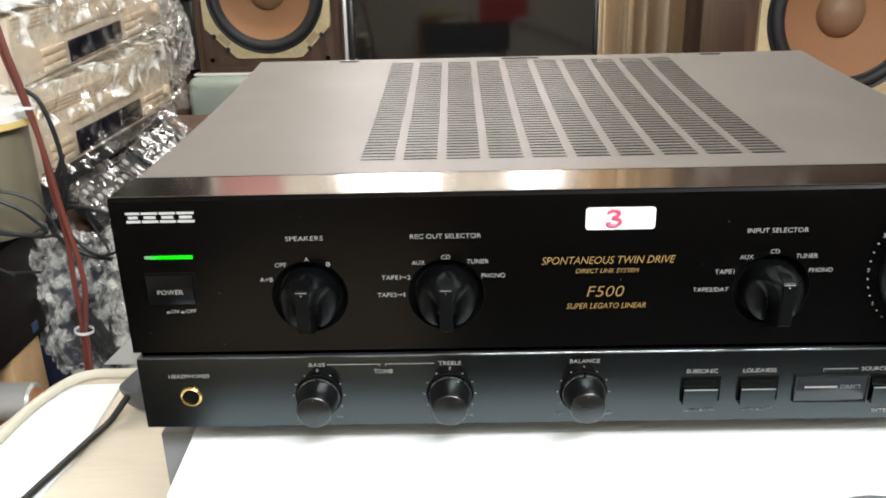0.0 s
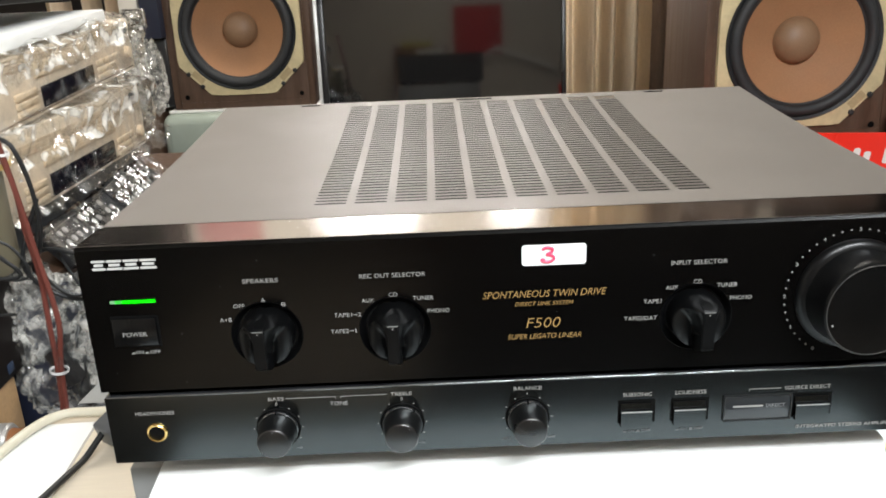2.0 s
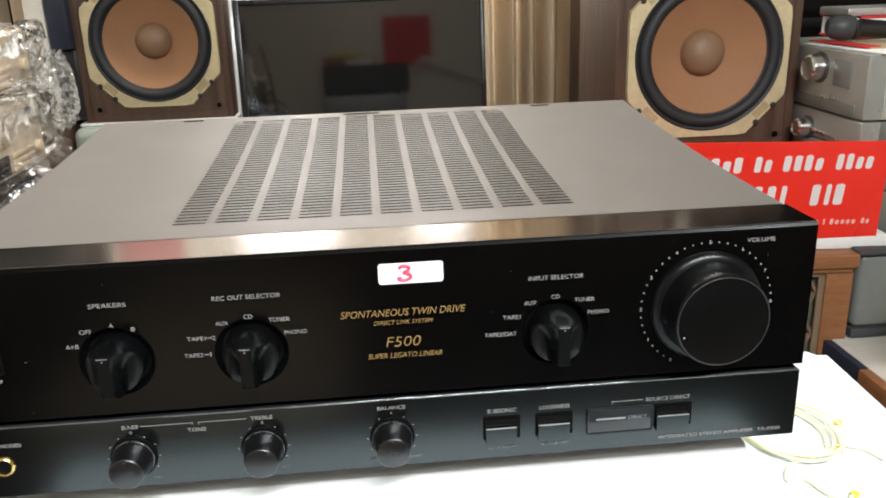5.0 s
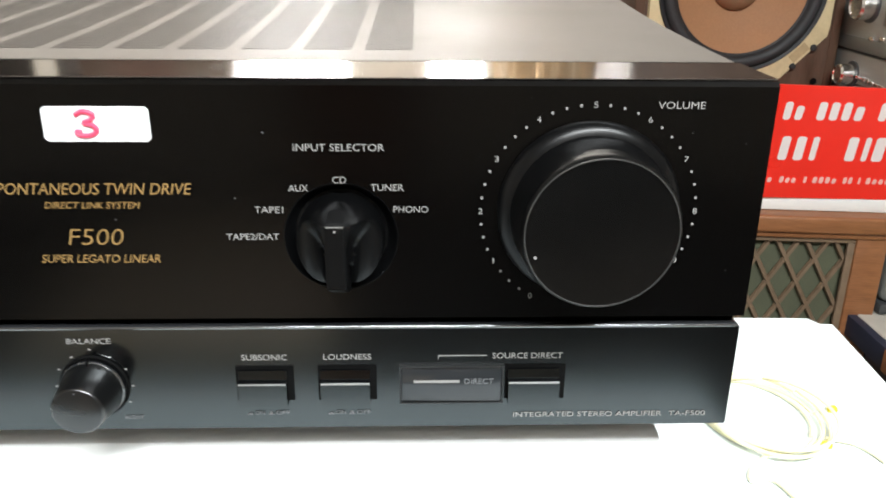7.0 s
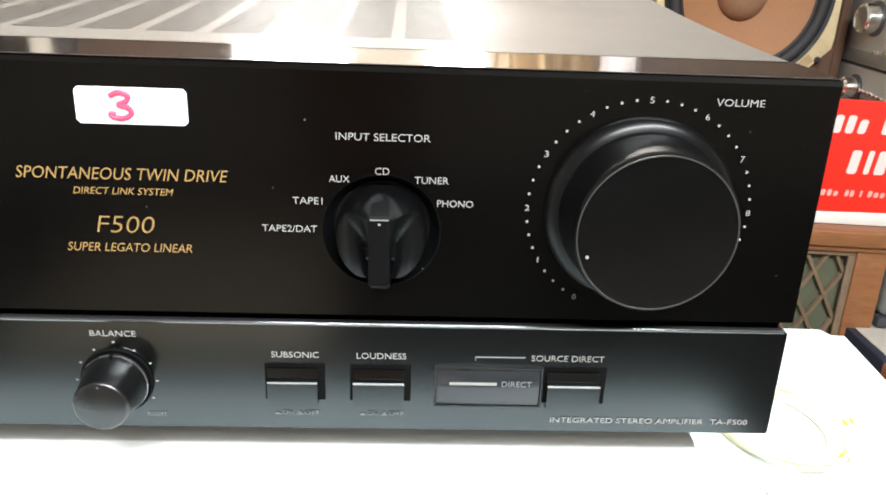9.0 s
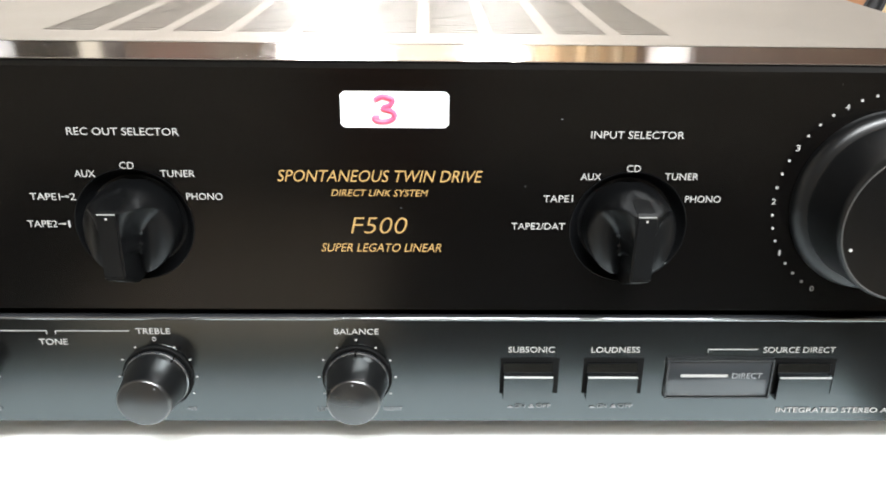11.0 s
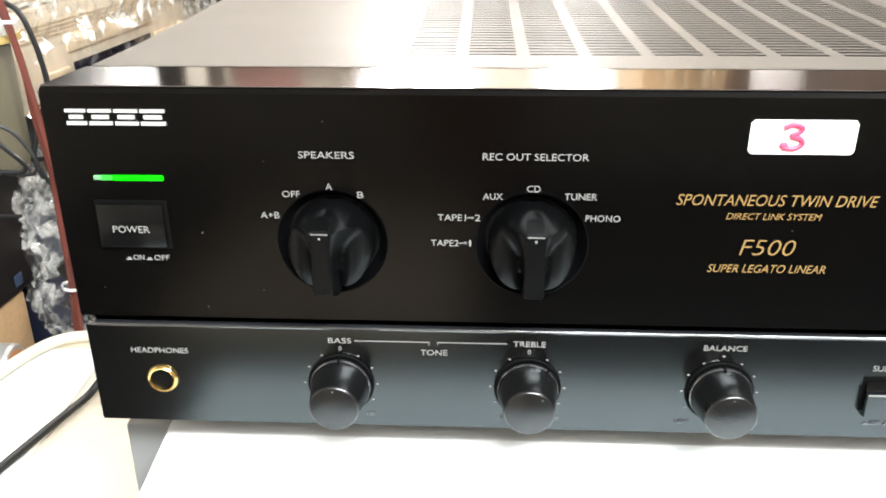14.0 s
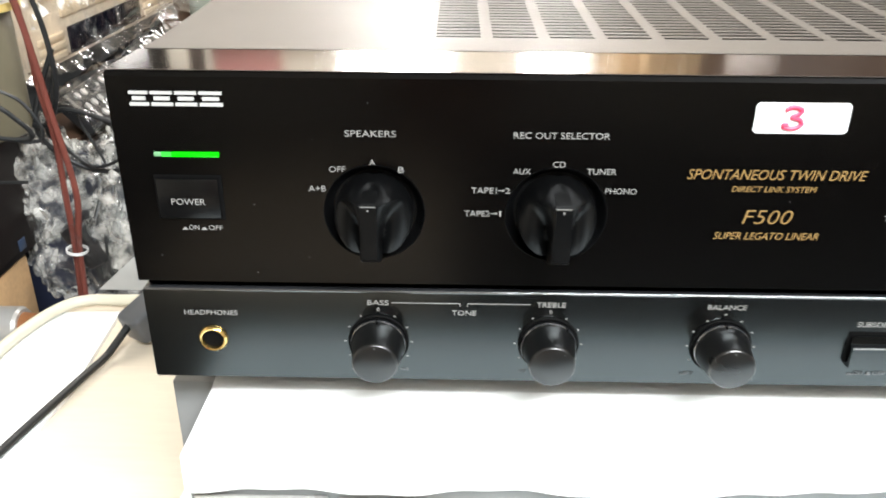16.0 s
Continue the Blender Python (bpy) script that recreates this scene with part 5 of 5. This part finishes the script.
def wrapped_deck(z0, z1, dy0, dy1, dz0, dz1, seed, label, at=None):
    d = thing("wrapped_deck", label, "deck", "stack of wrapped decks", at=at)
    x = -0.530
    y0, y1 = 0.54, 1.015
    part("body", box(x - 0.33, x - 0.012, y0 + 0.004, y1 - 0.004, z0 + 0.004, z1, 0.002), CHAMPAGNE, d)
    fr = part("front", box(x - 0.012, x, y0, y1, z0 + 0.003, z1, 0.003), CHAMPAGNE, d, "champagne-gold front")
    part("display", box(x, x + 0.0025, dy0, dy1, dz0, dz1, 0.001), DISPLAY, d, "dark display window")
    part("groove", box(x, x + 0.0012, y0 + 0.01, y1 - 0.01, z0 + 0.008, z0 + 0.010), LATTICE, fr)
    part("drawer", box(x, x + 0.0025, dy0 - 0.01, dy1 + 0.02, dz1 + 0.012, dz1 + 0.030, 0.0006), CHAMPAGNE_BUTTON, d)
    zl = min(dz1 + 0.0335, z1 - 0.0165)
    for i in range(4):
        part("face_line", box(x, x + 0.0015, y0 + 0.006, y1 - 0.006, zl + 0.0042 * i, zl + 0.0017 + 0.0042 * i), CHAMPAGNE_BUTTON, fr)
    for i in range(3):
        part("long_key", box(x, x + 0.003, dy1 + 0.016, dy1 + 0.095, dz0 + 0.001 + 0.010 * i, dz0 + 0.0075 + 0.010 * i, 0.0006), CHAMPAGNE_BUTTON, d)
        part("long_key", box(x, x + 0.003, dy0 - 0.070, dy0 - 0.012, dz0 + 0.001 + 0.010 * i, dz0 + 0.0075 + 0.010 * i, 0.0006), CHAMPAGNE_BUTTON, d)
    part("knob", lathe([(0.009, 0.0), (0.0085, 0.006), (0.007, 0.007), (0, 0.007)], 28, pose(x, y1 - 0.030, dz0 + 0.022, 0, 90, 0)), CHAMPAGNE_BUTTON, d)
    part("knob", lathe([(0.006, 0.0), (0.0055, 0.010), (0, 0.011)], 20, pose(x, y1 - 0.045, z1 - 0.014, 0, 90, 0)), DARK_GREY, d)
    film = part("film", crumpled([(x - 0.02, z1 + 0.007), (x + 0.004, z1 + 0.007), (x + 0.014, z1 - 0.010), (x + 0.005, z1 - 0.03), (x + 0.004, z0 + 0.014), (x + 0.020, z0 + 0.002)], y0 - 0.02, y1 + 0.060, seed, 0.011, 96, 0.060, 0.006, (z0, z1)), DECK_FILM, d, "crumpled clear plastic film")
    film.visible_shadow = False
    drop = min(0.042, z1 - dz1 - 0.016)
    fold = part("film_fold", crumpled([(x - 0.25, z1 + 0.003), (x - 0.10, z1 + 0.004), (x - 0.015, z1 + 0.006), (x + 0.014, z1 + 0.001), (x + 0.011, z1 - 0.016), (x + 0.010, z1 - 0.7 * drop), (x + 0.012, z1 - drop)], y0 - 0.015, y1 + 0.030, seed + 40, 0.011, 60, 0.0, 0.007), FOLD_FILM, d, "folds of plastic film with white glare put into the colour")
    fold.visible_shadow = False
    facet(fold)
    facet(film)
    pouch = bmesh.new()
    bmesh.ops.create_icosphere(pouch, subdivisions=4, radius=1.0)
    off = Vector((seed * 2.3, seed, 4))
    for v in pouch.verts:
        p = v.co.copy()
        r = 0.82 + 0.34 * abs(noise.noise(p * 2.1 + off)) + 0.20 * abs(noise.noise(p * 5 + off))
        v.co = (x - 0.030 + p.x * 0.048 * r, y1 + 0.012 + p.y * 0.052 * r, (z0 + z1) / 2 + p.z * 0.050 * r)
    pouch = part("film_pouch", pouch, DECK_FILM, d, "bulging end of the clear film")
    pouch.visible_shadow = False
    facet(pouch)
    return d


wrapped_deck(-0.012, 0.090, 0.650, 0.870, -0.004, 0.0255, 11, "champagne-gold hi-fi deck wrapped in crumpled clear film")
TIPPED = pose(-0.53, 0.755, 0.145, 3.0, 0, 0) @ pose(0.53, -0.755, -0.143)
wrapped_deck(0.097, 0.180, 0.670, 0.840, 0.1085, 0.1345, 5, "champagne-gold hi-fi deck wrapped in clear film, paper on top", TIPPED)
solo("paper_pad", box(-0.86, -0.526, 0.50, 0.915, 0.1872, 0.2032, 0.002), PAPER, "thick pad of white paper on a wrapped deck", "paper", at=TIPPED)


def black_deck():
    d = thing("black_deck", "black hi-fi deck with a row of silver keys", "deck", "stack of wrapped decks")
    x = -0.545
    part("body", box(x - 0.33, x, 0.50, 0.925, 0.231, 0.335, 0.003), BEZEL, d)
    for a, b in ((0.735, 0.765), (0.772, 0.845), (0.852, 0.885)):
        part("key", box(x, x + 0.006, a, b, 0.2405, 0.2475, 0.001), CHROME, d)
    for j in range(2):
        for i in range(9):
            part("small_key", box(x, x + 0.003, 0.72 + 0.018 * i, 0.730 + 0.018 * i, 0.262 + 0.012 * j, 0.266 + 0.012 * j), SILVER, d)
    for y in (0.54, 0.88):
        part("foot", box(x - 0.30, x - 0.02, y - 0.015, y + 0.015, 0.2268, 0.231), RUBBER, d)


black_deck()


def base_deck():
    d = thing("base_deck", "plain black hi-fi deck at the bottom of the stack", "deck", "stack of wrapped decks")
    part("body", box(-0.86, -0.560, 0.56, 1.035, -0.072, -0.0180, 0.003), BEZEL, d)
    part("front_lip", box(-0.560, -0.556, 0.57, 1.025, -0.066, -0.020, 0.001), DARK_GREY, d)
    part("top_mat", box(-0.84, -0.565, 0.58, 1.015, -0.0180, -0.0115), RUBBER, d)


base_deck()
solo("side_cabinet", box(-1.15, -0.500, 0.53, 1.24, ZF, -0.0735, 0.004), WALNUT, "dark brown cabinet carrying the stack of decks", "cabinet")


def remote(at, n, bag_seed):
    r = thing("remote_control", "black remote control with pale keys in a clear bag", "remote control", "bagged remote controls", at=at)
    part("case", box(-0.024, 0.024, -0.10, 0.10, 0.0, 0.018, 0.004), BEZEL, r)
    for j in range(10):
        for i in range(3):
            if (i + j * 3 + n) % 7:
                part("key", lathe([(0.0042, 0.0178), (0.0042, 0.0200), (0, 0.0206)], 8, pose(-0.0145 + 0.0145 * i, -0.082 + 0.0175 * j, 0)), SILVER if (j + n) % 4 else CHROME, r)
    b = crumpled([(-0.036, 0.001), (-0.034, 0.022), (0.0, 0.027), (0.034, 0.022), (0.036, 0.001)], -0.13, 0.13, bag_seed, 0.008, 56, 0.0, 0.005)
    for v in b.verts:
        v.co.z = max(v.co.z, 0.0005)
    bag = part("bag", b, FILM, r, "crumpled clear plastic bag")
    bag.visible_shadow = False


for k, (x, y, z, rx, ry, rz) in enumerate(((-0.516, 0.86, -0.050, 0, 50, 6), (-0.505, 0.66, -0.056, 0, 48, 2), (-0.478, 0.60, -0.105, 6, 55, -4), (-0.470, 0.76, -0.110, -3, 58, 4), (-0.462, 0.53, -0.135, 10, 62, 10))):
    remote(pose(x, y, z, rx, ry, rz), k, 20 + k)


def film_bag(name, cx, cy, cz, sx, sy, sz, seed, label):
    rnd = random.Random(seed)
    bm = bmesh.new()
    bmesh.ops.create_icosphere(bm, subdivisions=5, radius=1.0)
    off = Vector((seed * 3.1, seed * 1.7, 0))
    for v in bm.verts:
        p = v.co.copy()
        d = 0.9 + 0.45 * abs(noise.noise(p * 2.3 + off)) + 0.30 * abs(noise.noise(p * 5 + off)) + 0.14 * abs(noise.noise(p * 12 + off))
        v.co = (cx + p.x * sx * d, cy + p.y * sy * d, cz + p.z * sz * d)
    ob = solo(name, bm, CLOUDY, label, "bag", "bags of clear film")
    ob.visible_shadow = False
    return ob


film_bag("plastic_bag", -0.480, 0.50, -0.15, 0.045, 0.05, 0.075, 3, "crumpled clear plastic bag beside the cables")
film_bag("plastic_bag", -0.430, 0.50, -0.20, 0.05, 0.06, 0.075, 7, "crumpled clear plastic bag beside the cables")
film_bag("plastic_bag", -0.500, 0.485, -0.09, 0.030, 0.035, 0.055, 21, "crumpled clear plastic bag beside the cables")
film_bag("plastic_bag", -0.400, 0.47, -0.13, 0.045, 0.035, 0.060, 23, "crumpled clear plastic bag beside the cables")
film_bag("plastic_bag", -0.420, 0.56, -0.10, 0.045, 0.06, 0.055, 9, "crumpled clear plastic bag beside the cables")
solo("dark_cloth", box(-0.62, -0.36, 0.500, 0.528, -0.40, -0.085, 0.012, 3), NAVY, "dark cloth bundle on a low shelf", "cloth")
solo("low_shelf", box(-0.98, -0.32, 0.36, 0.468, -0.44, -0.40, 0.003), WALNUT, "low dark wooden shelf behind the table", "shelf")
solo("low_shelf", box(-0.498, -0.25, 0.468, 1.60, -0.44, -0.40, 0.003), WALNUT, "low dark wooden shelf behind the table", "shelf")


def dark_box():
    d = thing("dark_box", "dark brown box with a small blue badge", "box")
    part("shell", box(-0.80, -0.512, 0.30, 0.475, -0.152, -0.028, 0.004), DARK_BROWN, d)
    part("front_frame", box(-0.512, -0.508, 0.31, 0.467, -0.142, -0.038, 0.002), DARK_BROWN, d)
    part("badge", box(-0.508, -0.5068, 0.425, 0.437, -0.141, -0.130, 0.0004), BADGE, d, "small blue badge")


TAN_WOOD = material("orange_tan_wood", (0.44, 0.28, 0.145), 0.5, 0.0, 0.16, 30, 4, 0.06, 120, (1, 9, 9))
DARK_BROWN = material("dark_brown_wood", (0.007, 0.0042, 0.0035), 0.5, 0.0, 0.25, 40, 6, spec=0.2)
BADGE = material("blue_badge", (0.025, 0.04, 0.075), 0.4)
dark_box()


def tan_unit():
    d = thing("tan_unit", "tan wooden box with a silver metal knob", "box")
    part("shell", box(-0.80, -0.515, 0.388, 0.448, -0.36, -0.153, 0.003), TAN_WOOD, d)
    kn = part("knob", lathe([(0, 0.0), (0.0195, 0.0), (0.0195, 0.026), (0.0175, 0.029), (0.0190, 0.031), (0.0190, 0.060), (0.0170, 0.063), (0, 0.063)], 32, pose(-0.548, 0.366, -0.187, 0, 90, 0)), SILVER, d, "ribbed silver knob")
    part("knob_cap", lathe([(0.0140, 0.063), (0.0130, 0.072), (0.010, 0.075), (0, 0.075)], 28, pose(-0.548, 0.366, -0.187, 0, 90, 0)), RED_WOOD, kn, "brown end cap")
    part("bracket", box(-0.60, -0.548, 0.355, 0.388, -0.192, -0.170, 0.002), DARK_GREY, d)
    part("foot", box(-0.78, -0.54, 0.395, 0.44, -0.40, -0.36), RUBBER, d)


tan_unit()


def canister():
    c = thing("beige_canister", "beige canister with a white and yellow lid", "canister")
    part("body", lathe([(0, -0.027), (0.050, -0.027), (0.052, -0.020), (0.052, 0.078), (0.050, 0.082)], 40, pose(-0.532, 0.435, 0)), OLIVE, c)
    part("lid", lathe([(0.058, 0.080), (0.061, 0.083), (0.061, 0.094), (0.058, 0.098), (0, 0.099)], 40, pose(-0.532, 0.435, 0)), WHITE_BOARD, c, "white lid")
    part("lid_rim", lathe([(0.0575, 0.0785), (0.0620, 0.0800), (0.0620, 0.0860), (0.0612, 0.0862)], 40, pose(-0.532, 0.435, 0)), YELLOW_RIM, c, "yellow rim")


OLIVE = material("beige_olive_enamel", (0.15, 0.135, 0.090), 0.5, 0.0, 0.12, 40, 8)
YELLOW_RIM = material("pale_yellow_plastic", (0.72, 0.55, 0.20), 0.4, 0.0, 0.05)
canister()


def green_cabinet():
    g = thing("green_cabinet", "pale green enamelled cabinet with a white top slab", "cabinet")
    part("body", box(-0.800, -0.375, 1.915, 2.32, -0.262, -0.1085, 0.028, 5), PALE_GREEN, g)
    part("base", box(-0.785, -0.385, 1.945, 2.31, ZF, -0.262, 0.004), NAVY, g, "dark recessed base")
    part("top_slab", box(-0.785, -0.365, 1.950, 2.33, -0.1085, -0.101, 0.003, 3), WHITE_BOARD, g, "white top slab")


green_cabinet()
solo("crate_stand", box(-1.15, -0.806, 1.76, 2.25, ZF, -0.0925, 0.004), WALNUT, "dark wooden stand under a grey crate", "stand")
solo("tv_bench", box(-0.35, 1.05, 1.90, 2.24, ZF, -0.3005, 0.004), WALNUT, "dark wooden bench under the television", "bench")
solo("navy_box", box(-0.815, -0.765, 1.92, 2.20, 0.0995, 0.42, 0.004), NAVY, "dark navy equipment box on a grey crate", "box")
solo("narrow_shelf", box(-0.816, -0.764, 1.905, 2.20, 0.4205, 0.432, 0.002), PALE_WOOD, "narrow pale board on a dark navy box", "board")
solo("upright_board", box(-0.872, -0.822, 1.93, 1.95, -0.0925, 0.62, 0.002), PLASTER, "narrow cream board standing upright", "board")
# Invented block that darkens what the polished strip mirrors.
solo("dark_mirrored_block", box(-1.66, -1.02, 2.47, 2.738, ZF, 1.45, 0.004), DARK_BROWN, "tall dark brown block added to darken the strip's reflection", "cupboard")
solo("grey_crate", box(-0.900, -0.765, 1.96, 2.22, -0.092, 0.099, 0.008, 3), BEZEL, "black plastic crate beside the loudspeaker", "crate")
film_bag("plastic_bag", -0.796, 1.850, 0.004, 0.046, 0.04, 0.088, 13, "crumpled clear plastic bag beside the loudspeaker")

# ---- behind the camera, seen only in the dark screen ----
solo("red_poster", box(0.170, 0.613, YF + 0.002, YF + 0.012, 0.405, 0.851), RED_CARD, "plain red poster on the wall", "poster")
solo("white_board", prism([(0.337, 0.294), (0.337, 0.334), (0.553, 0.482), (1.111, 0.278), (1.111, 0.228), (0.553, 0.432)], YF + 0.014, YF + 0.05), WHITE_BOARD, "bent white board against the wall", "board")
solo("white_cloth", prism([(-0.183, 0.443), (0.071, 0.473), (0.081, 0.209), (-0.153, 0.320)], YF + 0.30, YF + 0.31), WHITE_BOARD, "white cloth hanging over a cabinet's edge", "cloth")
solo("tall_cabinet", box(-0.373, 0.091, YF + 0.01, YF + 0.298, ZF, 0.473, 0.004), RED_WOOD, "reddish-brown cabinet against the wall", "cabinet")
solo("yellow_box", box(-0.314, -0.029, YF + 0.06, YF + 0.28, 0.4735, 0.518, 0.004), ENVELOPE, "flat yellow box on a cabinet", "box")
# Added reflector, mirrored in the black front panel rather than the screen.
solo("floor_reflector", box(-0.95, -0.12, -2.75, -1.68, ZF + 0.0005, ZF + 0.009, 0.003), REFLECTOR, "pale sheet added on the floor to brighten the panel's reflection", "mat")


# Invented shelf that keeps the gap beside the receivers dark.
def backdrop_shelf():
    t = thing("backdrop_shelf", "tall dark shelf added to darken the gap behind the receivers", "shelf")
    for x in (0.96, 2.18):
        part("side_board", box(x, x + 0.025, 1.66, 1.98, ZF, 1.10, 0.002), DARK_BROWN, t)
    part("back_board", box(0.985, 2.18, 1.965, 1.98, ZF, 1.10), DARK_BROWN, t)
    for z in (-0.84, -0.30, 0.10, 0.52, 1.075):
        part("shelf_board", box(0.985, 2.18, 1.66, 1.965, z, z + 0.025, 0.002), DARK_BROWN, t)


backdrop_shelf()
